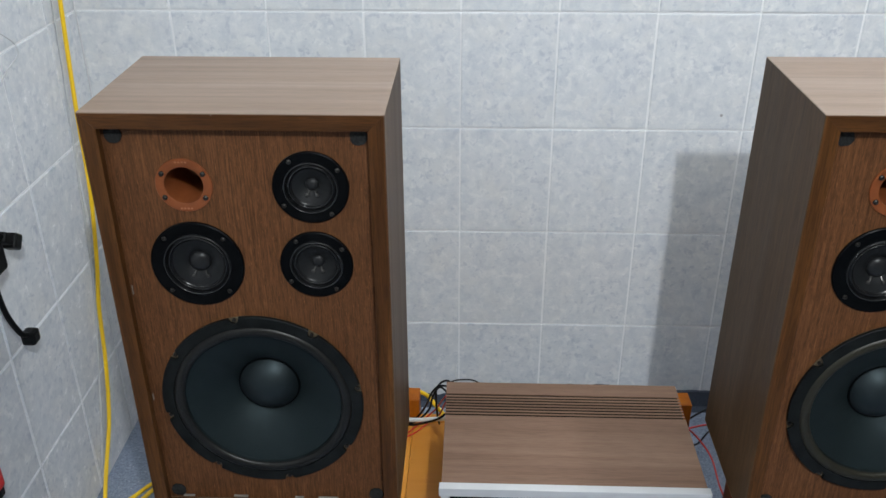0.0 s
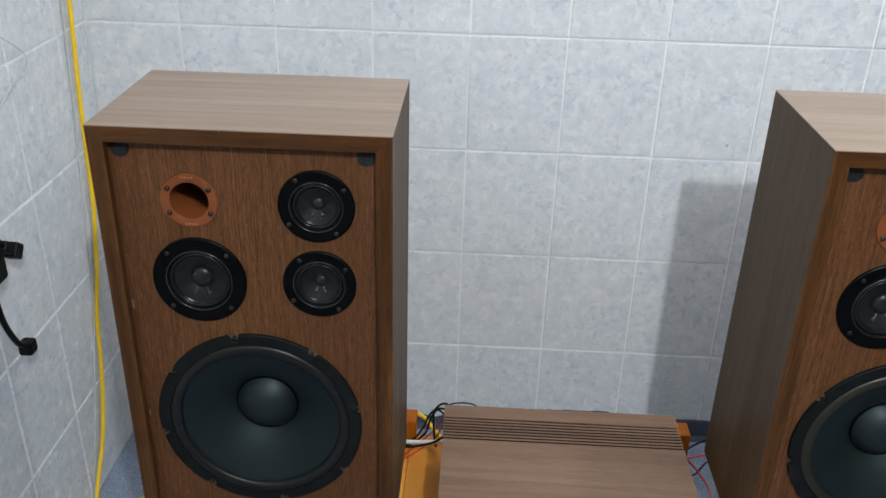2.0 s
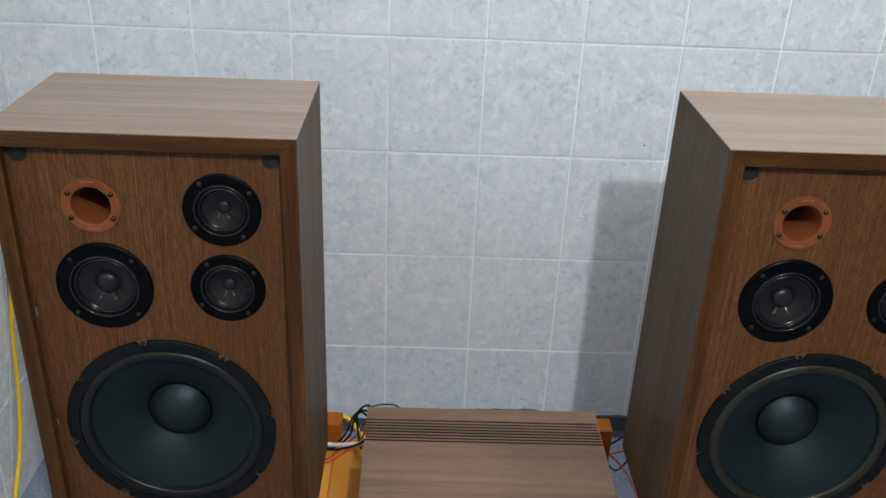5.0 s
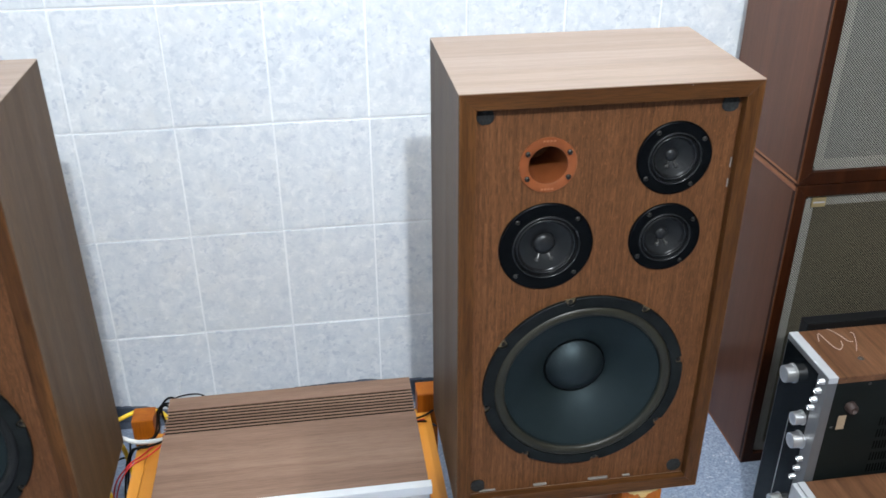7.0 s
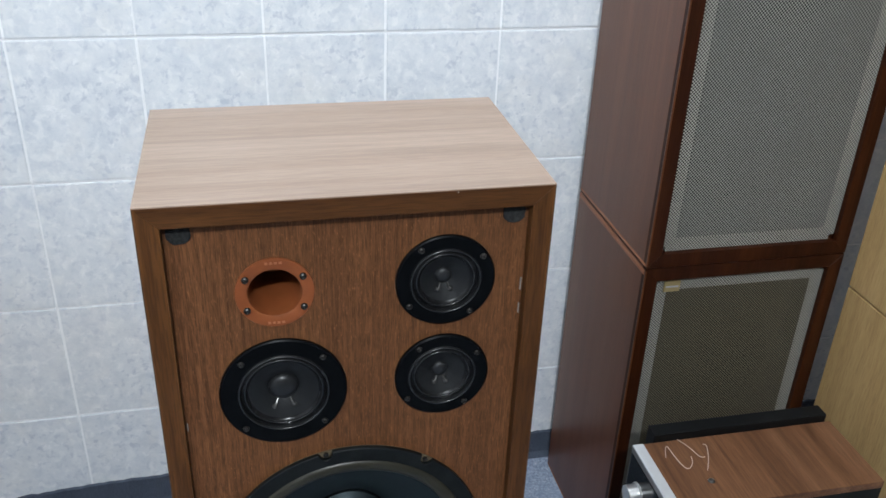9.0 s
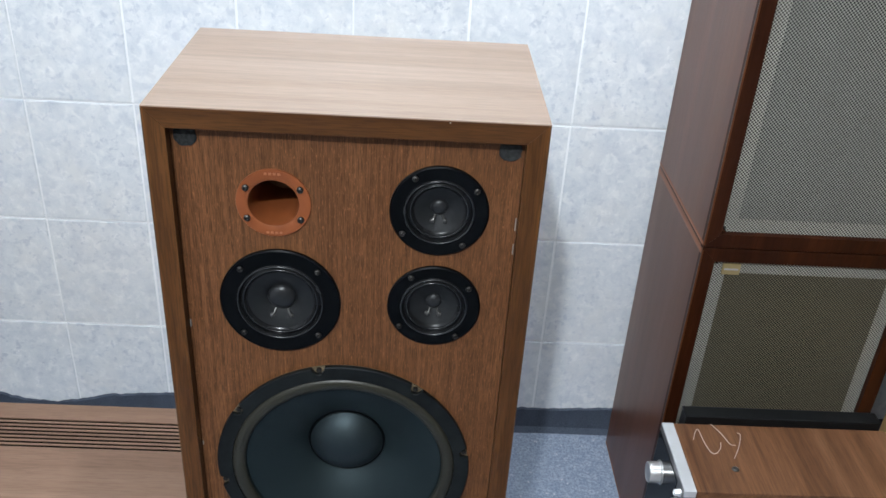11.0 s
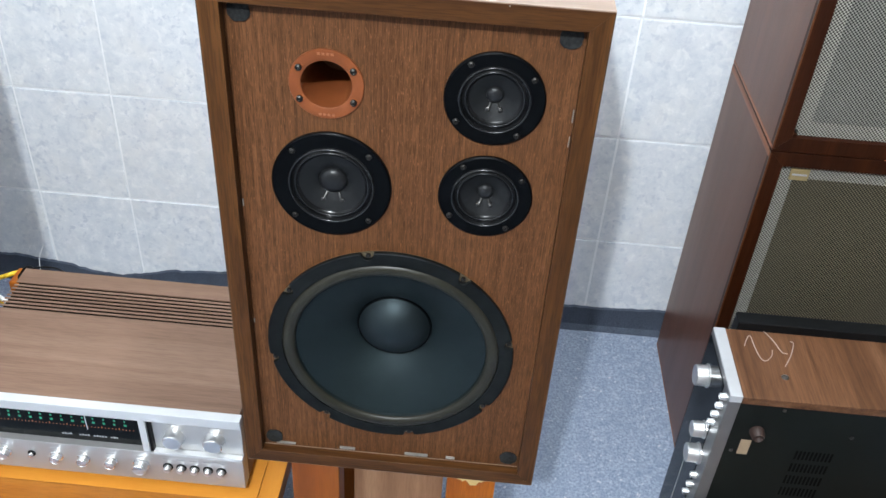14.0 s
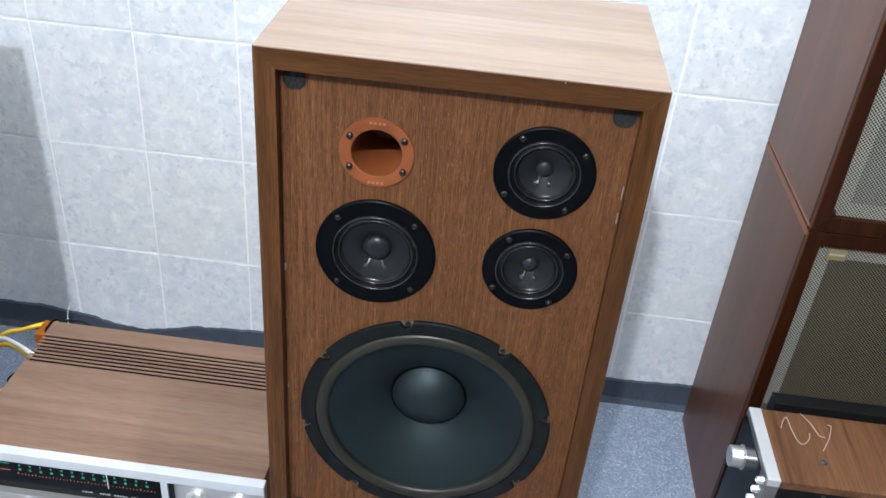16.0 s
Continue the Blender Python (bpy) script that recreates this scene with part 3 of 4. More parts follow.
    for sx in (-1, 1):
        for top in (0, 1):
            c = Vector((sx * (ix - 0.013), 0, (iz1 - 0.012) if top else (iz0 + 0.012)))
            bm = bmesh.new()
            ring = [bm.verts.new((c.x + 0.0115 * (abs(math.cos(a)) ** 0.9) * math.copysign(1, math.cos(a)) * rnd.uniform(0.93, 1.05), DEEP - 0.0022, c.z + 0.0115 * (abs(math.sin(a)) ** 0.9) * math.copysign(1, math.sin(a)) * rnd.uniform(0.93, 1.05))) for a in (2 * math.pi * k / 28 for k in range(28))]
            f = bm.faces.new(ring)
            ext = bmesh.ops.extrude_face_region(bm, geom=[f])
            bmesh.ops.translate(bm, vec=(0, 0.002, 0), verts=[g for g in ext["geom"] if isinstance(g, bmesh.types.BMVert)])
            part("loop_pad", bm, PAD, s)
    # dried glue along the foot and the sides of the baffle
    for k, u in enumerate((-0.145, -0.06, 0.035, 0.082)):
        ln = rnd.uniform(0.010, 0.034)
        bm = boxed(u - ln / 2, u + ln / 2, DEEP - 0.0035, DEEP + 0.001, iz0, iz0 + rnd.uniform(0.0012, 0.0028), 0.0004)
        part("glue_residue", bm, GLUE, s)
    for k in range(4):
        sx = -1 if k % 2 else 1
        zc, ln = rnd.uniform(0.08, 0.6), rnd.uniform(0.005, 0.016)
        part("glue_residue", boxed(sx * ix - 0.0004, sx * ix + 0.0007, DEEP - 0.002, DEEP + 0.001, zc, zc + ln, 0.0003), GLUE, s)
    for k in range(1):
        u = rnd.uniform(-0.15, 0.15)
        part("edge_chip", lathe([(0.0009, -0.0002), (0.0007, -0.0005), (0.0, -0.0006)], u, H - rnd.uniform(0.0008, 0.003), 7), GLUE, s)
    return s


RX, LX, RZ, LZ = 0.8585, -0.0795, 0.366, 0.3605
bass_cabinet(pose(LX, -0.768, LZ), "walnut bass cabinet without grille, standing in the tiled corner", 3, True)
bass_cabinet(pose(RX, -0.768, RZ), "walnut bass cabinet without grille, standing beside the receiver", 8, False)


def speaker_stand(m, top):
    s = thing("speaker_stand", "low orange wooden stand with a walnut board, under a bass cabinet", "stand", m, "speaker stands")
    for x in (-0.107, 0.1145):
        for y in (0.018, 0.205):
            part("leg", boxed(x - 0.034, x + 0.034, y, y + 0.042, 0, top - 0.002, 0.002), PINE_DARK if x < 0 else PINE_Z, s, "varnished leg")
    part("board", boxed(-0.0585, 0.0745, 0.062, 0.08, 0, top - 0.004, 0.0015), BOARD_Z, s, "walnut veneered board")
    for x in (-0.107, 0.1145):
        part("side_rail", boxed(x - 0.02, x + 0.02, 0.0605, 0.2045, top - 0.07, top - 0.004, 0.0015), PINE_Y, s)
    rnd = random.Random(5)
    bm = bmesh.new()
    low = [(0.0835 + 0.061 * k / 16, top - 0.010 - 0.018 * (1 - abs(k / 8 - 1.1)) - rnd.uniform(0, 0.007)) for k in range(17)]
    face = bm.faces.new([bm.verts.new((x, 0.0172, z)) for x, z in low + [(0.1445, top - 0.004), (0.0835, top - 0.004)]])
    made = bmesh.ops.extrude_face_region(bm, geom=[face])
    bmesh.ops.translate(bm, vec=(0, 0.0012, 0), verts=[g for g in made["geom"] if isinstance(g, bmesh.types.BMVert)])
    part("worn_patch", bm, BARE_PINE, s, "bare patch where the varnish has worn off")
    return s


speaker_stand(pose(RX, -0.768, 0), RZ + FOOT_Z)
speaker_stand(pose(LX, -0.768, 0), LZ + FOOT_Z)

# ---- low bench and receiver ----
BZ = 0.2
bench = thing("low_bench", "low orange varnished wooden bench under the receiver", "bench")
part("shelf_board", boxed(0.109, 0.6475, -0.7120, -0.3235, BZ - 0.022, BZ - 0.001, 0.001), PINE_X, bench, "smooth orange varnished shelf board")
part("front_rail", boxed(0.122, 0.658, -0.750, -0.7125, BZ - 0.034, BZ, 0.0015), PINE_RAIL, bench, "darker front rail")
part("back_rail", boxed(0.122, 0.654, -0.323, -0.296, BZ - 0.034, BZ, 0.0015), PINE_X, bench)
part("side_rail", boxed(0.0875, 0.1085, -0.7115, -0.3105, BZ - 0.034, BZ + 0.001, 0.0015), PINE_Y, bench)
part("side_rail", boxed(0.6485, 0.6800, -0.7115, -0.3105, BZ - 0.034, BZ + 0.001, 0.0015), PINE_Y, bench)
for x in (0.1, 0.676):
    for y0, y1, zt in ((-0.758, -0.7120, BZ - 0.004), (-0.3100, -0.2650, BZ + 0.046)):
        leg = part("leg", boxed(x - 0.0215, x + 0.0215, y0, y1, 0, zt, 0.002), PINE_Z, bench)
        part("end_cap", boxed(x - 0.0195, x + 0.0195, y0 + 0.002, y1 - 0.002, zt - 0.001, zt + 0.0008, 0.0004), ENDGRAIN if y0 < -0.5 else PINE_Z, leg)


def knob(owner, name, x, z, y, r, depth, material=ALU_BRIGHT, skirt=True, label=""):
    """A fluted knob whose axis points towards -y."""
    prof = [(r * 1.16, y), (r * 1.16, y - 0.002), (r, y - 0.003)] if skirt else [(r, y)]
    prof += [(r * 0.97, y - depth * 0.7), (r * 0.95, y - depth + 0.0012), (r * 0.86, y - depth), (r * 0.80, y - depth + 0.0006), (0.0, y - depth + 0.0006)]
    k = part(name, lathe(prof, x, z, 36), material, owner, label)
    for f in k.data.polygons:
        f.use_smooth = False
    return k


rec = thing("receiver", "silver-faced stereo receiver in a walnut case with a lit green dial", "receiver")
RX0, RX1, RY0, RY1, RZ0, RZ1 = 0.183, 0.629, -0.6870, -0.404, 0.212, 0.366
g0, pitch, gap = -0.4435, 0.0086, 0.0046
part("top_front", boxed(RX0, RX1, RY0, g0 - 7 * pitch - gap / 2, RZ1 - 0.012, RZ1, 0.0008), CASE_X, rec, "walnut veneered case top")
part("top_back", boxed(RX0, RX1, g0 + gap / 2, RY1, RZ1 - 0.002, RZ1, 0.0004), CASE_X, rec)
for k in range(7):
    part("vent_slat", boxed(RX0, RX1, g0 - (k + 1) * pitch + gap / 2, g0 - k * pitch - gap / 2, RZ1 - 0.0016, RZ1 - 0.0002, 0.0003), CASE_X, rec)
part("slot_backing", boxed(RX0 + 0.0004, RX1 - 0.0004, g0 - 7 * pitch - gap / 2 + 0.0002, RY1 - 0.002, RZ1 - 0.0118, RZ1 - 0.0100), SLOT, rec, "black backing of the vent slots")
part("inner_floor", boxed(RX0 + 0.013, RX1 - 0.013, RY0 + 0.03, RY1 - 0.006, RZ1 - 0.026, RZ1 - 0.022), SLOT, rec)
for a, b in ((RX0, RX0 + 0.0125), (RX1 - 0.0125, RX1)):
    part("side_panel", boxed(a, b, RY0, RY1, RZ0, RZ1 - 0.0125, 0.0006), CASE_X, rec)
part("chassis", boxed(RX0 + 0.013, RX1 - 0.013, RY0 + 0.012, RY1 - 0.004, RZ0 + 0.002, RZ1 - 0.028), STEEL_DARK, rec)
for x in (RX0 + 0.04, RX1 - 0.04):
    for y in (RY0 + 0.04, RY1 - 0.04):
        part("foot", boxed(x - 0.012, x + 0.012, y - 0.012, y + 0.012, BZ - 0.0005, RZ0 + 0.003, 0.002), BLACK, rec)
part("top_trim", boxed(RX0 - 0.004, RX1 + 0.004, -0.7030, -0.6875, RZ1 - 0.016, RZ1 + 0.0015, 0.0012), ALU_PAINT, rec, "wide silver trim above the dial")
face = part("faceplate", boxed(RX0 - 0.001, RX1 + 0.001, -0.7010, -0.6775, RZ0 + 0.003, 0.2795, 0.001), ALUMINIUM, rec, "brushed aluminium control panel")
part("control_panel", boxed(0.4955, RX1 + 0.001, -0.6920, -0.6775, 0.2805, RZ1 - 0.0165, 0.0008), ALUMINIUM, rec)
part("ledge", boxed(0.4955, RX1 + 0.001, -0.7025, -0.6925, 0.2770, 0.2830, 0.0008), ALU_PAINT, rec)
part("divider", boxed(0.4795, 0.490, -0.7010, -0.6775, 0.280, RZ1 - 0.0162, 0.0008), ALU_PAINT, rec)
part("divider", boxed(0.4905, 0.495, -0.6990, -0.6775, 0.280, RZ1 - 0.0162, 0.0004), BLACK, rec)
part("end_post", boxed(RX0 - 0.001, 0.197, -0.7010, -0.6775, 0.280, RZ1 - 0.0162, 0.0008), ALU_PAINT, rec)
dial = part("dial_window", boxed(0.1975, 0.479, -0.6900, -0.6775, 0.280, RZ1 - 0.0162, 0.0004), GLASS_BLACK, rec, "black dial glass with lit green figures")
rnd = random.Random(12)
for k in range(13):
    x = 0.262 + 0.0160 * k
    for j in range(2):
        part("figure_bar", boxed(x - 0.0013 - 0.001 * j, x + 0.0012 + rnd.uniform(-0.0005, 0.0009), -0.6906, -0.6901, 0.3285 - 0.0085 * j, 0.3322 - 0.0085 * j), GREEN_GLOW, dial)
for k in range(40):
    x = 0.258 + 0.0053 * k
    part("scale_mark", boxed(x - 0.0006, x + 0.0006, -0.6906, -0.6901, 0.3114, 0.3128 + (0.002 if k % 5 == 0 else 0)), AMBER_GLOW, dial)
for k, (x0, x1) in enumerate(((0.205, 0.247),)):
    part("meter_scale", boxed(x0, x1, -0.6906, -0.6901, 0.331, 0.3325), GREEN_GLOW, dial)
    part("meter_scale", boxed(x0, x1, -0.6906, -0.6901, 0.3175, 0.3187), AMBER_GLOW, dial)
    for j in range(7):
        part("meter_mark", boxed(x0 + 0.006 * j, x0 + 0.006 * j + 0.0014, -0.6906, -0.6901, 0.3325, 0.3355), GREEN_GLOW, dial)
part("pointer", boxed(0.3936, 0.3948, -0.6908, -0.6901, 0.306, 0.337), ALU_PAINT, dial)
for x0, n in ((0.352, 4), (0.379, 4), (0.401, 5), (0.427, 3)):
    for k in range(n):
        part("print_bar", boxed(x0 + 0.0042 * k, x0 + 0.0042 * k + 0.0030, -0.6906, -0.6901, 0.2910, 0.2932 + 0.0006 * (k % 2)), INK, dial)
for x in (0.528, 0.589):
    knob(rec, "volume_knob", x, 0.3125, -0.6920, 0.0152, 0.0165, skirt=False, label="fluted aluminium knob")
for x in (0.260, 0.3405, 0.3825, 0.4255):
    knob(rec, "tone_knob", x, 0.251, -0.7010, 0.0088, 0.0115, label="small aluminium knob")
knob(rec, "selector_knob", 0.4715, 0.250, -0.7010, 0.0112, 0.014, label="aluminium selector knob")
jack = part("jack_socket", lathe([(0.0062, -0.7011), (0.0062, -0.7025), (0.0045, -0.7030), (0.0042, -0.7015), (0.0, -0.7015)], 0.3015, 0.2515, 20), BLACK, rec)
part("jack_tip", lathe([(0.0036, -0.7020), (0.0034, -0.7080), (0.0, -0.7085)], 0.3015, 0.2515, 16), ALU_BRIGHT, jack)
for k in range(5):
    x = 0.513 + 0.0206 * k
    b = part("push_button", lathe([(0.0078, -0.7011), (0.0078, -0.7022), (0.0060, -0.7025), (0.0058, -0.7015)], x, 0.2505, 20), BLACK, rec)
    part("button_cap", lathe([(0.0056, -0.7010), (0.0054, -0.7095), (0.0046, -0.7105), (0.0, -0.7105)], x, 0.2505, 18), ALU_BRIGHT, b)
for x in (0.260, 0.3405, 0.3825, 0.4255, 0.4715, 0.513, 0.5336, 0.5542, 0.5748, 0.5954):
    part("print_bar", boxed(x - 0.006, x + 0.006, -0.7014, -0.7009, 0.2672, 0.2684), INK, face)
for x in (0.528, 0.589):
    part("print_bar", boxed(x - 0.008, x + 0.008, -0.6924, -0.6919, 0.3355, 0.3368), INK, rec)

# ---- stack of large loudspeakers with grilles ----
SX0, SX1, SY0, SY1 = 1.385, 1.751, -0.353, -0.042


def plate(x0, x1, y0, y1, z0, z1, r):
    """A board across x and z with rounded corners."""
    bm = boxed(x0, x1, y0, y1, z0, z1)
    bmesh.ops.bevel(bm, geom=[e for e in bm.edges if abs((e.verts[0].co - e.verts[1].co).y) > 1e-5], offset=r, segments=5, affect="EDGES")
    return bm


def grille_speaker(z0, z1, cloth, label, badge):
    s = thing("large_loudspeaker", label, "loudspeaker", pose((SX0 + SX1) / 2, SY0, z0), "stacked loudspeakers")
    w, d, h = SX1 - SX0, SY1 - SY0, z1 - z0
    t = 0.019
    for sx in (-1, 1):
        a, b = sorted((sx * w / 2, sx * (w / 2 - t)))
        part("side_panel", boxed(a, b, 0.012, d, 0.001, h - 0.001, 0.0008), MAHOGANY, s, "red-brown mahogany side")
    part("top_panel", boxed(-w / 2 + t, w / 2 - t, 0.012, d, h - t, h - 0.001, 0.0004), MAHOGANY, s)
    part("bottom_panel", boxed(-w / 2 + t, w / 2 - t, 0.012, d, 0.001, t, 0.0004), MAHOGANY, s)
    part("back_panel", boxed(-w / 2 + t, w / 2 - t, d - 0.015, d - 0.001, t, h - t), INSIDE, s)
    for side in ("top", "bottom", "left", "right"):
        part("frame_rail", mitred(-w / 2, w / 2, 0.001, h - 0.001, 0.024, 0, 0.012, side), MAHOGANY_DARK, s)
    part("edge_strip", boxed(-w / 2 - 0.0006, -w / 2 + 0.006, 0.004, d, h - 0.0135, h - 0.0035, 0.002), EDGE_STRIP, s, "paler worn top edge")
    part("edge_strip", boxed(-w / 2 - 0.0006, -w / 2 + 0.006, 0.004, d, 0.002, 0.008, 0.002), EDGE_STRIP, s)
    part("edge_strip", boxed(-w / 2 - 0.0005, -w / 2 + 0.0022, -0.0005, 0.003, 0.004, h - 0.004, 0.0008), WORN_EDGE, s, "orange-brown worn front edge")
    gx, g0_, g1_ = w / 2 - 0.0245, 0.0255, h - 0.0255
    grille = part("grille", plate(-gx, gx, 0.010, 0.022, g0_, g1_, 0.009), CLOTH_EDGE, s, "woven grille cloth stretched on a frame")
    part("grille_centre", boxed(-gx + 0.024, gx - 0.024, 0.0085, 0.0105, g0_ + 0.024, g1_ - 0.024, 0.0006), cloth, grille)
    if badge:
        b = part("badge", boxed(-gx + 0.017, -gx + 0.046, 0.0065, 0.0098, g1_ - 0.026, g1_ - 0.006, 0.0008), BADGE, grille, "small brass-coloured badge")
        part("badge_bar", boxed(-gx + 0.020, -gx + 0.043, 0.006, 0.0066, g1_ - 0.0175, g1_ - 0.0145), INK, b)
    return s


grille_speaker(0.0, 0.691, CLOTH_BROWN, "dark mahogany loudspeaker with brown cloth grille, lower of a stack", True)
grille_speaker(0.691, 1.382, CLOTH_MID, "dark mahogany loudspeaker with grey cloth grille, on top of the stack", False)


def oak_speaker(z0, z1):
    s = thing("oak_loudspeaker", "light oak loudspeaker cabinet in a stack beside the mahogany ones", "loudspeaker", pose(1.78, -0.77, z0), "oak loudspeaker stack")
    part("cabinet", boxed(0, 0.36, 0.015, 0.42, 0.001, z1 - z0 - 0.002, 0.002), OAK, s)
    part("front_frame", boxed(0.0, 0.36, 0, 0.0145, 0.001, z1 - z0 - 0.002, 0.002), OAK, s)
    part("grille", boxed(0.02, 0.34, -0.006, -0.0005, 0.02, z1 - z0 - 0.02, 0.002), CLOTH_MID, s)


oak_speaker(0.0, 0.622)
oak_speaker(0.622, 1.244)

# ---- amplifiers beside the stack ----
amp = thing("amplifier", "teak-sided stereo amplifier standing on its side on the carpet", "amplifier", pose(0.023, 0.033, -0.030))
AX0, AX1, AY0, AY1, AZ = 1.294, 1.64, -0.704, -0.562, 0.512
# One silver plate: body greyed for shade, end trim kept light where lit.
part("faceplate", boxed(AX0 + 0.0008, AX0 + 0.018, AY0, AY1, 0.032, AZ - 0.0125, 0.001), PANEL_SHADED, amp, "brushed faceplate, greyed in colour as unlit")
part("top_trim", boxed(AX0 + 0.0006, AX0 + 0.018, AY0 - 0.0006, AY1, AZ - 0.012, AZ, 0.001), ALU_DULL, amp, "silver end of the faceplate, painted lighter as lit")
part("control_panel", boxed(AX0, AX0 + 0.0006, AY0 + 0.001, AY1 - 0.001, 0.034, AZ - 0.002), PANEL_SHADED, amp, "brushed control panel, greyed in colour as unlit")
part("side_panel", boxed(AX0 + 0.0185, AX1, AY0, AY1, AZ - 0.014, AZ - 0.001, 0.001), TEAK_Y, amp, "striped teak side with chalk marks")
part("side_panel", boxed(AX0 + 0.0185, AX1, AY0, AY1, 0.030, 0.043, 0.001), TEAK_Y, amp)
base = part("bottom_panel", boxed(AX0 + 0.0185, AX1, AY0 + 0.001, AY0 + 0.004, 0.0435, AZ - 0.0145, 0.0004), STEEL_DARK, amp, "dark steel underside with vent slots")
part("chassis", boxed(AX0 + 0.0185, AX1 - 0.004, AY0 + 0.0045, AY1 - 0.001, 0.0435, AZ - 0.0145), BLACK, amp)
part("top_cover", boxed(AX0 + 0.036, AX1 - 0.008, AY1 + 0.0005, AY1 + 0.026, 0.04, AZ + 0.013, 0.002), BLACK, amp, "black metal cover")
for x, z in ((1.347, 0.447), (1.60, 0.447), (1.347, 0.10), (1.60, 0.10)):
    part("foot", lathe([(0.0105, AY0), (0.0095, AY0 - 0.010), (0.0072, AY0 - 0.015), (0.0062, AY0 - 0.015), (0.0034, AY0 - 0.010), (0.0, AY0 - 0.010)], x, z, 24), FOOT, base, "brown rubber foot")
part("sticker", boxed(1.331, 1.346, AY0 + 0.0004, AY0 + 0.0012, 0.396, 0.426), STICKER, base)
for j in range(5):
    for k in range(10):
        x, z = 1.415 + 0.0056 * k, 0.404 - 0.027 * j
        part("vent_slot", boxed(x - 0.0014, x + 0.0014, AY0 + 0.0004, AY0 + 0.0013, z - 0.009, z + 0.009, turn=None), SLOT, base)
for x, z in ((1.374, 0.492), (1.322, 0.402), (1.48, 0.45)):
    part("screw", lathe([(0.0028, AY0 + 0.001), (0.0024, AY0 - 0.0008), (0.0, AY0 - 0.001)], x, z, 12), TINSEL, base)
bm = lathe([(0.0056, 0.0), (0.0052, -0.0012), (0.0036, -0.0022), (0.0018, -0.0016), (0.0, -0.0016)], 0, 0, 24)
sc = part("side_screw", bm, TINSEL, amp, "steel screw in the teak side")
sc.matrix_basis = pose(1.380, -0.657, AZ - 0.001, -90)
strokes = (((1.334, -0.598), (1.341, -0.581), (1.347, -0.575), (1.349, -0.600), (1.353, -0.622), (1.360, -0.626), (1.370, -0.615), (1.374, -0.602)),
           ((1.368, -0.558), (1.380, -0.581), (1.387, -0.604), (1.395, -0.607)),
           ((1.405, -0.579), (1.409, -0.584), (1.399, -0.610), (1.385, -0.635)))
for st in strokes:
    part("chalk_mark", tube_mesh([(x, y, AZ - 0.0007) for x, y in st], 0.0007, 6, 5), CHALK, amp)
win = part("dial_window", boxed(AX0 - 0.0012, AX0 + 0.001, -0.674, -0.566, 0.04, 0.500, 0.0004), GLASS_BLACK, amp, "black dial strip")
part("dial_line", boxed(AX0 - 0.0016, AX0 - 0.0013, -0.6225, -0.6205, 0.10, 0.36), INK, win)


def side_knob(owner, name, y, z, r, depth, x):
    k = part(name, lathe([(r * 1.12, 0), (r * 1.12, -0.003), (r, -0.004), (r * 0.96, -depth + 0.001), (r * 0.86, -depth), (r * 0.8, -depth + 0.0008), (0, -depth + 0.0008)], 0, 0, 30), ALU_BRIGHT, owner)
    k.matrix_basis = pose(x, y, z, 0, 0, -90)
    return k


for y, z, r, d in ((-0.606, 0.452, 0.0165, 0.021), (-0.660, 0.393, 0.0125, 0.021), (-0.668, 0.349, 0.0150, 0.021), (-0.650, 0.186, 0.0125, 0.022), (-0.652, 0.147, 0.0125, 0.022)):
    side_knob(amp, "control_knob", y, z, r, d, AX0)
for y, z in ((-0.692, 0.497), (-0.688, 0.475), (-0.683, 0.452), (-0.680, 0.432), (-0.684, 0.318), (-0.682, 0.294), (-0.676, 0.268)):
    side_knob(amp, "push_button", y, z, 0.0050, 0.009, AX0)


def flat_amp(x0, x1, y0, y1, z0, z1, label, vent):
    a = thing("amplifier", label, "amplifier")
    part("faceplate", boxed(x0, x0 + 0.009, y0, y1, z0 + 0.001, z1, 0.001), ALU_DULL, a, "silver faceplate edge")
    part("trim", boxed(x0 + 0.0105, x0 + 0.024, y0, y1, z0 + 0.001, z1 + 0.001, 0.001), ALU_DULL, a)
    part("case", boxed(x0 + 0.0245, x1, y0, y1, z0 + 0.001, z1, 0.001), TEAK_Y, a, "striped teak veneered case")
    if vent:
        part("vent_plate", boxed(x0 + 0.184, x0 + 0.298, y0 + 0.02, y1 - 0.064, z1 - 0.001, z1 + 0.003, 0.001), BLACK, a, "black vent plate")
    return a


flat_amp(1.234, 1.622, -0.965, -0.6805, 0.0, 0.152, "silver-faced amplifier lying on the carpet under another", False)
flat_amp(1.288, 1.642, -0.955, -0.6815, 0.152, 0.260, "teak-cased amplifier lying on top of another one", True)

# ---- cables and small things ----
cable("extension_cable", [(-0.585, -0.05, 1.30), (-0.587, -0.080, 1.032), (-0.587, -0.106, 0.823), (-0.587, -0.119, 0.643), (-0.587, -0.155, 0.492), (-0.587, -0.190, 0.395), (-0.587, -0.215, 0.262), (-0.587, -0.256, 0.136), (-0.585, -0.318, 0.053), (-0.578, -0.365, 0.010), (-0.560, -0.410, 0.006), (-0.521, -0.373, 0.006), (-0.487, -0.322, 0.006), (-0.43, -0.26, 0.006), (-0.30, -0.22, 0.006)], 0.0046, YELLOW, "yellow cable hanging down the tiled corner to the carpet")
cable("extension_cable", [(-0.54, -0.45, 0.006), (-0.500, -0.385, 0.006), (-0.472, -0.330, 0.006), (-0.42, -0.275, 0.006), (-0.30, -0.25, 0.006)], 0.0046, YELLOW, "loop of yellow cable lying on the carpet")
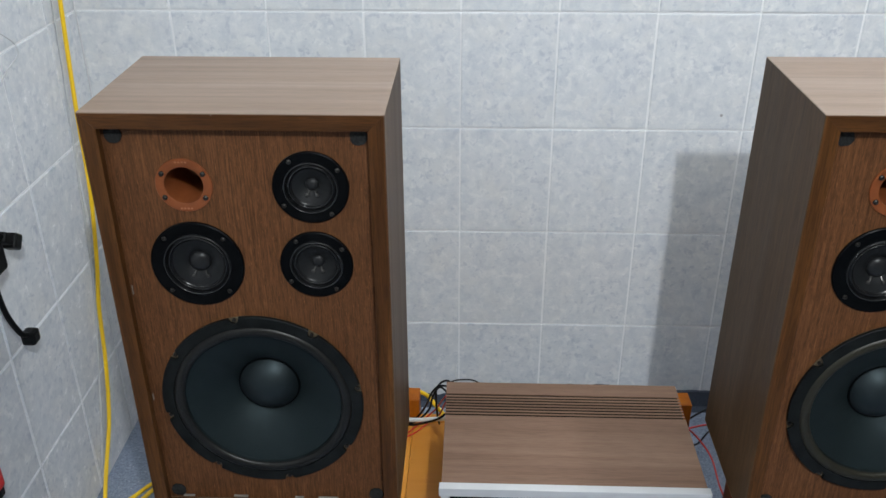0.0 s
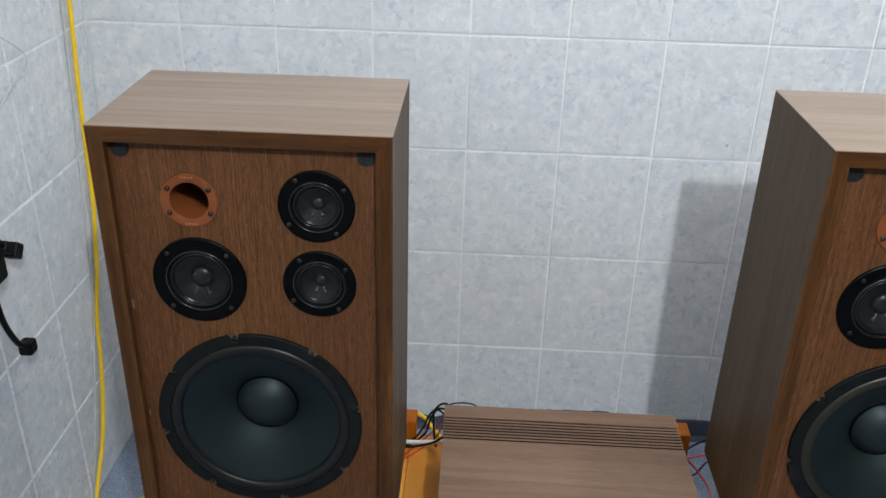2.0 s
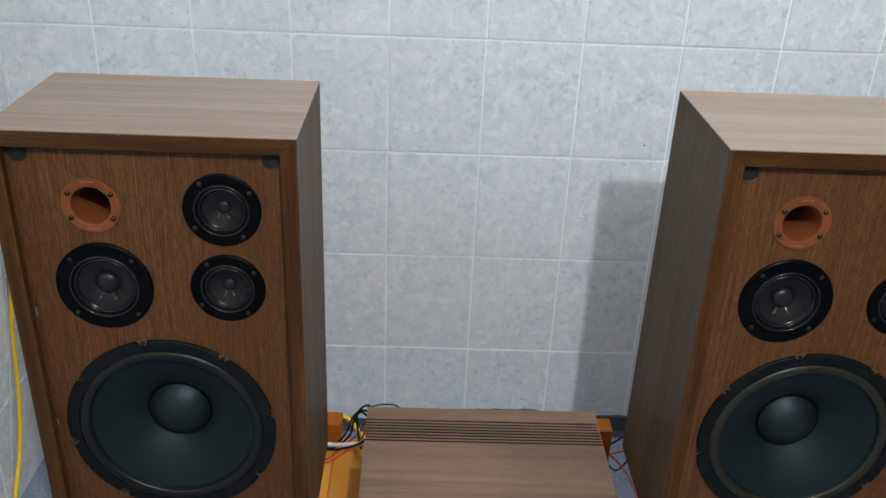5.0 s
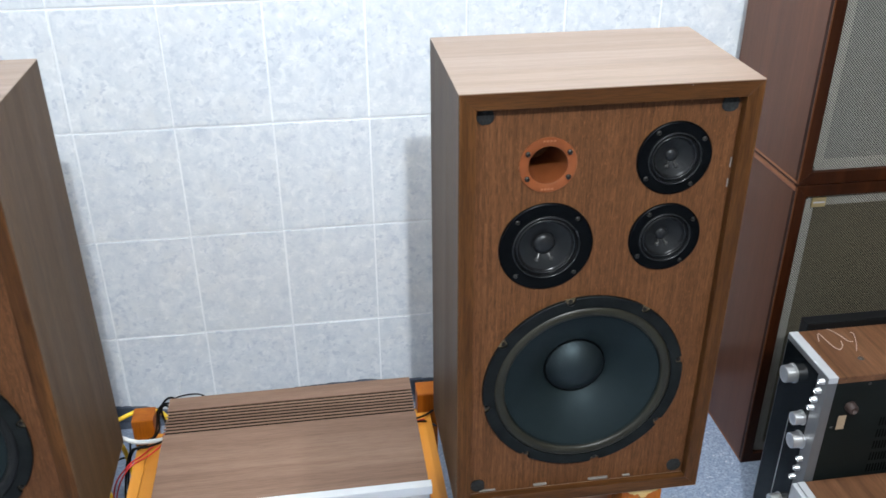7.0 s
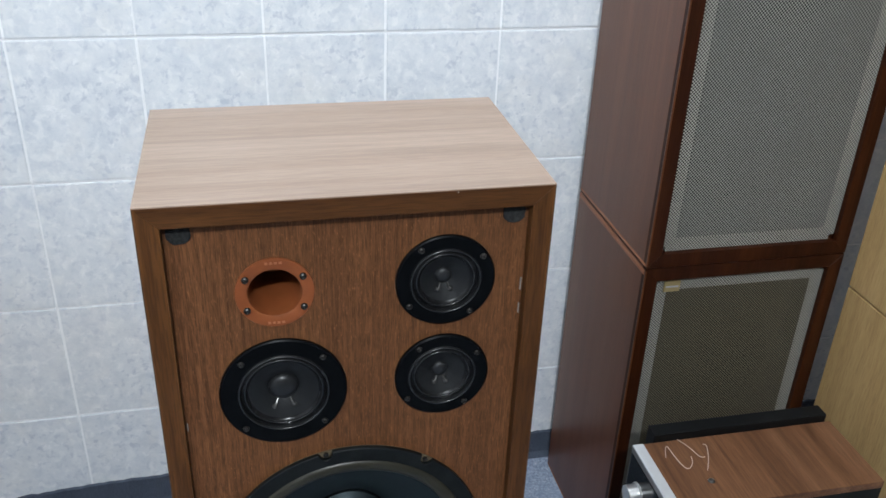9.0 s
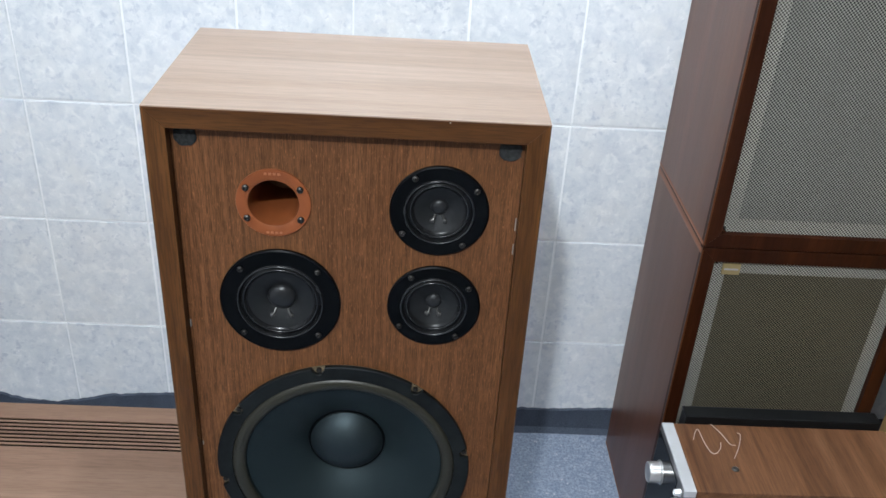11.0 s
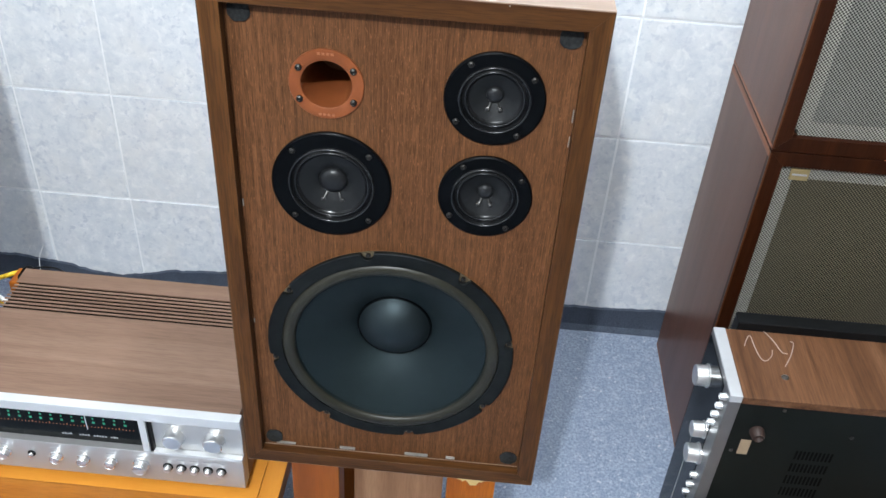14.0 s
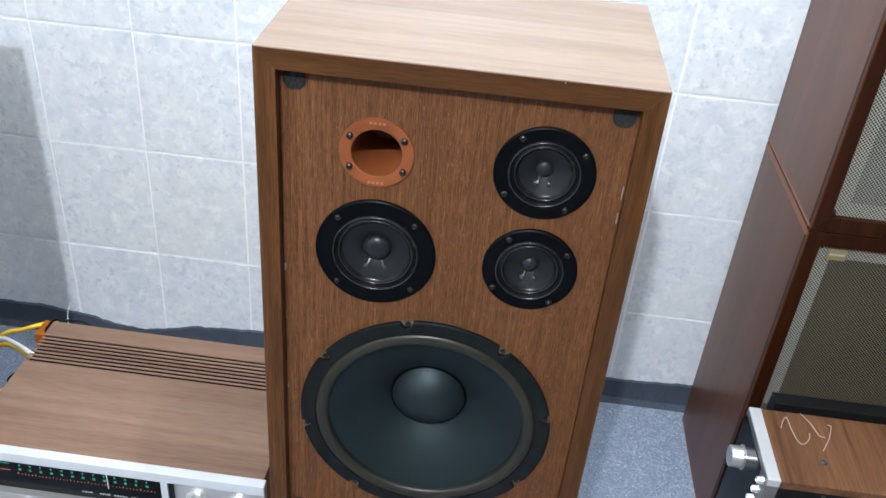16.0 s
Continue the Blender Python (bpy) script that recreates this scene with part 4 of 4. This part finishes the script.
cable("thin_cable", [(-0.5945, -0.08, 1.25), (-0.5945, -0.100, 1.037), (-0.5945, -0.122, 0.829), (-0.5945, -0.151, 0.634), (-0.5945, -0.177, 0.447), (-0.5945, -0.247, 0.232), (-0.5945, -0.325, 0.023)], 0.0022, GREY, "thin grey cable running down the tiled wall")
cable("loose_wire", [(-0.590, -0.38, 1.06), (-0.585, -0.329, 1.028), (-0.582, -0.300, 1.004), (-0.582, -0.298, 0.983), (-0.585, -0.346, 0.965), (-0.590, -0.40, 0.93)], 0.0011, GREY, "thin loose wire curling from the tiled wall")

cord = solid("power_cord", tube_mesh([(-0.585, -0.575, 0.92), (-0.572, -0.590, 0.82), (-0.567, -0.575, 0.715), (-0.567, -0.570, 0.665), (-0.567, -0.560, 0.605), (-0.567, -0.535, 0.552), (-0.567, -0.517, 0.536)], 0.0052), BLACK, "black power cord with plug hanging on the tiled wall", "power cord")
part("connector", box(bmesh.new(), -0.580, -0.555, -0.519, -0.492, 0.512, 0.538, 0.006), BLACK, cord, "moulded black connector")
part("plug_lead", tube_mesh([(-0.585, -0.575, 0.92), (-0.572, -0.566, 0.83), (-0.568, -0.545, 0.772), (-0.566, -0.520, 0.735)], 0.0062), BLACK, cord)
tilt = pose(-0.566, -0.496, 0.716, -38)
plug = part("plug", box(box(bmesh.new(), -0.013, 0.013, -0.004, 0.020, -0.014, 0.014, 0.004, tilt), -0.010, 0.010, -0.032, -0.002, -0.010, 0.010, 0.005, tilt), BLACK, cord, "moulded black plug with two pins")
for dx in (-0.0065, 0.0065):
    part("pin", box(bmesh.new(), dx - 0.0008, dx + 0.0008, 0.0195, 0.034, -0.0032, 0.0032, 0.0004, tilt), ALU_BRIGHT, plug)
part("socket_body", box(bmesh.new(), -0.580, -0.556, -0.571, -0.532, 0.684, 0.735, 0.006), BLACK, cord, "moulded black socket of the cord")
part("hook", lathe([(0.006, 0), (0.005, -0.014), (0.0, -0.015)], 0, 0, 16), TINSEL, cord).matrix_basis = pose(-0.597, -0.575, 0.921, 0, 0, 90)

lead = solid("signal_lead", tube_mesh([(-0.590, -0.77, 0.86), (-0.582, -0.745, 0.72), (-0.578, -0.700, 0.61), (-0.577, -0.665, 0.560)], 0.0035), GREY, "grey signal lead with a brass connector hanging on the wall", "cable")
part("metal_connector", lathe([(0.0, -0.672), (0.0065, -0.670), (0.0082, -0.662), (0.0082, -0.634), (0.0070, -0.632), (0.0070, -0.612), (0.0052, -0.610), (0.0052, -0.602), (0.0, -0.602)], -0.577, 0.552, 20), BADGE, lead, "worn brass connector")
clip_lead = solid("test_lead", tube_mesh([(-0.590, -0.84, 0.76), (-0.580, -0.80, 0.60), (-0.573, -0.745, 0.44), (-0.571, -0.717, 0.388)], 0.003), BLACK, "black test lead ending in a red plug beside the wall", "cable")
part("plug_sleeve", box(bmesh.new(), -0.580, -0.562, -0.724, -0.698, 0.352, 0.390, 0.005), RED, clip_lead, "red plastic plug sleeve")
part("plug_tip", box(bmesh.new(), -0.576, -0.566, -0.714, -0.699, 0.332, 0.3515, 0.003), BLACK, clip_lead)

for pts, rad, mat, lab in (
    ([(0.190, -0.402, 0.33), (0.170, -0.394, 0.345), (0.155, -0.390, 0.32), (0.145, -0.372, 0.27), (0.115, -0.355, 0.225), (0.078, -0.343, 0.196), (0.055, -0.34, 0.10), (0.05, -0.33, 0.004)], 0.0022, BLACK, "thin black wire looping out behind the receiver"),
    ([(0.195, -0.402, 0.30), (0.165, -0.400, 0.27), (0.12, -0.372, 0.232), (0.076, -0.350, 0.202), (0.05, -0.345, 0.10), (0.04, -0.35, 0.004)], 0.0024, BLACK, "thin black wire running down behind the bench"),
    ([(0.195, -0.402, 0.335), (0.186, -0.392, 0.327), (0.174, -0.385, 0.307), (0.160, -0.340, 0.250), (0.135, -0.322, 0.209), (0.105, -0.362, 0.206), (0.078, -0.392, 0.204), (0.045, -0.40, 0.15), (0.03, -0.40, 0.004)], 0.0016, RED, "red loudspeaker wire beside the receiver"),
    ([(0.198, -0.402, 0.325), (0.189, -0.394, 0.318), (0.179, -0.382, 0.296), (0.166, -0.345, 0.238), (0.150, -0.330, 0.212), (0.118, -0.366, 0.207), (0.080, -0.400, 0.204), (0.050, -0.41, 0.14), (0.035, -0.41, 0.004)], 0.0015, RED, "second red loudspeaker wire beside the receiver"),
    ([(0.200, -0.402, 0.350), (0.186, -0.392, 0.359), (0.173, -0.391, 0.355), (0.163, -0.391, 0.340), (0.161, -0.388, 0.316), (0.162, -0.360, 0.250), (0.165, -0.335, 0.205)], 0.0022, BLACK, "black wire looping from the receiver down to the bench"),
    ([(0.195, -0.402, 0.350), (0.170, -0.392, 0.347), (0.153, -0.386, 0.326), (0.139, -0.355, 0.270), (0.118, -0.318, 0.209), (0.092, -0.340, 0.206), (0.07, -0.35, 0.10), (0.06, -0.35, 0.004)], 0.0022, BLACK, "black wire slanting down to the bench"),
    ([(0.195, -0.402, 0.275), (0.14, -0.372, 0.245), (0.09, -0.338, 0.218), (0.04, -0.315, 0.221), (0.0, -0.31, 0.218), (-0.05, -0.33, 0.15), (-0.12, -0.36, 0.006)], 0.0046, WHITE, "white cable crossing the bench behind the receiver"),
    ([(0.20, -0.398, 0.25), (0.165, -0.330, 0.238), (0.130, -0.268, 0.232), (0.085, -0.257, 0.232), (0.04, -0.280, 0.228), (0.0, -0.30, 0.218), (-0.1, -0.33, 0.12), (-0.2, -0.35, 0.006)], 0.0044, YELLOW, "yellow cable running from the receiver along the wall"),
    ([(-0.20, -0.34, 0.006), (-0.10, -0.32, 0.14), (-0.003, -0.30, 0.197), (0.038, -0.30, 0.192), (0.053, -0.30, 0.166), (0.058, -0.30, 0.08), (0.05, -0.31, 0.006)], 0.0046, YELLOW, "yellow cable arching up from the carpet behind the bench"),
    ([(0.07, -0.31, 0.20), (0.060, -0.30, 0.155), (0.038, -0.30, 0.146), (0.005, -0.30, 0.121), (-0.006, -0.30, 0.094), (0.0, -0.30, 0.006)], 0.0020, BLACK, "thin black wire curling down beside the bench"),
    ([(-0.20, -0.31, 0.006), (-0.10, -0.30, 0.035), (-0.028, -0.30, 0.074), (-0.009, -0.30, 0.077), (0.004, -0.30, 0.055), (0.008, -0.31, 0.006)], 0.0044, YELLOW, "low bend of yellow cable behind the cabinet"),
    ([(0.61, -0.402, 0.25), (0.66, -0.34, 0.205), (0.715, -0.26, 0.14), (0.762, -0.285, 0.09), (0.772, -0.36, 0.06), (0.79, -0.45, 0.05)], 0.0021, RED, "red loudspeaker wire dropping behind the bench"),
    ([(0.62, -0.402, 0.24), (0.66, -0.34, 0.205), (0.70, -0.27, 0.15), (0.79, -0.19, 0.10), (0.84, -0.25, 0.12)], 0.0021, RED, "red loudspeaker wire crossing towards the wall"),
    ([(0.60, -0.402, 0.245), (0.665, -0.345, 0.205), (0.735, -0.25, 0.09), (0.80, -0.15, 0.05), (0.84, -0.13, 0.006)], 0.0021, BLACK, "black loudspeaker wire dropping behind the bench"),
    ([(0.63, -0.402, 0.26), (0.67, -0.33, 0.21), (0.74, -0.26, 0.195), (0.80, -0.25, 0.21)], 0.0021, BLACK, "black loudspeaker wire crossing behind the bench"),
    ([(0.20, -0.402, 0.34), (0.189, -0.399, 0.358), (0.205, -0.397, 0.3655), (0.235, -0.397, 0.3655), (0.258, -0.400, 0.352)], 0.0015, BLACK, "thin black wire over the back of the receiver"),
    ([(0.205, -0.402, 0.345), (0.200, -0.385, 0.375), (0.206, -0.372, 0.396)], 0.0007, GREY, "thin wire aerial behind the receiver"),
):
    cable("speaker_wire", pts, rad, mat, lab)
part("wall_chip", lathe([(0.0035, -0.0002), (0.003, -0.0012), (0.0, -0.0014)], 0.756, 0.778, 7), INK, wall_north)

# ---- ceramic tiles, one by one ----
TW, TH, GAP = 0.2, 0.25, 0.0041


def tile_mesh(w, h):
    bm = boxed(-w / 2, w / 2, 0, 0.008, -h / 2, h / 2)
    front = [f for f in bm.faces if f.normal.y < -0.5]
    bmesh.ops.bevel(bm, geom=list(front[0].edges), offset=0.0014, segments=2, affect="EDGES")
    return finish(bm, "tile", TILE)


shared = {}


def lay(parent, u0, u1, v0, v1, west):
    key = (round(u1 - u0, 4), round(v1 - v0, 4))
    if key not in shared:
        shared[key] = tile_mesh(key[0] - GAP, key[1] - GAP)
    ob = new("tile", shared[key])
    ob.parent = parent
    j = [random.uniform(-0.0005, 0.0005) for _ in range(3)]
    if west:
        ob.matrix_world = pose(X0 + j[0] * 0.6, -(u0 + u1) / 2 + j[1], (v0 + v1) / 2 + j[2], 0, 0, 90)
    else:
        ob.matrix_world = pose((u0 + u1) / 2 + j[1], j[0] * 0.6, (v0 + v1) / 2 + j[2])


rows = [(max(0.0, -0.006 + TH * k), min(CEIL - 0.002, -0.006 + TH * (k + 1))) for k in range(13)]
for z0, z1 in rows:
    if z1 - z0 < 0.02:
        continue
    edges = [X0] + [-0.4 + TW * k for k in range(5)] + [0.6 + 0.2055 * k for k in range(10)]
    for a, b in zip(edges, edges[1:]):
        lay(wall_north, a, b, z0, z1, False)
    edges = [0.0] + [0.135 + TW * k for k in range(9)]
    for a, b in zip(edges, edges[1:]):
        lay(wall_west, a, b, z0, z1, True)
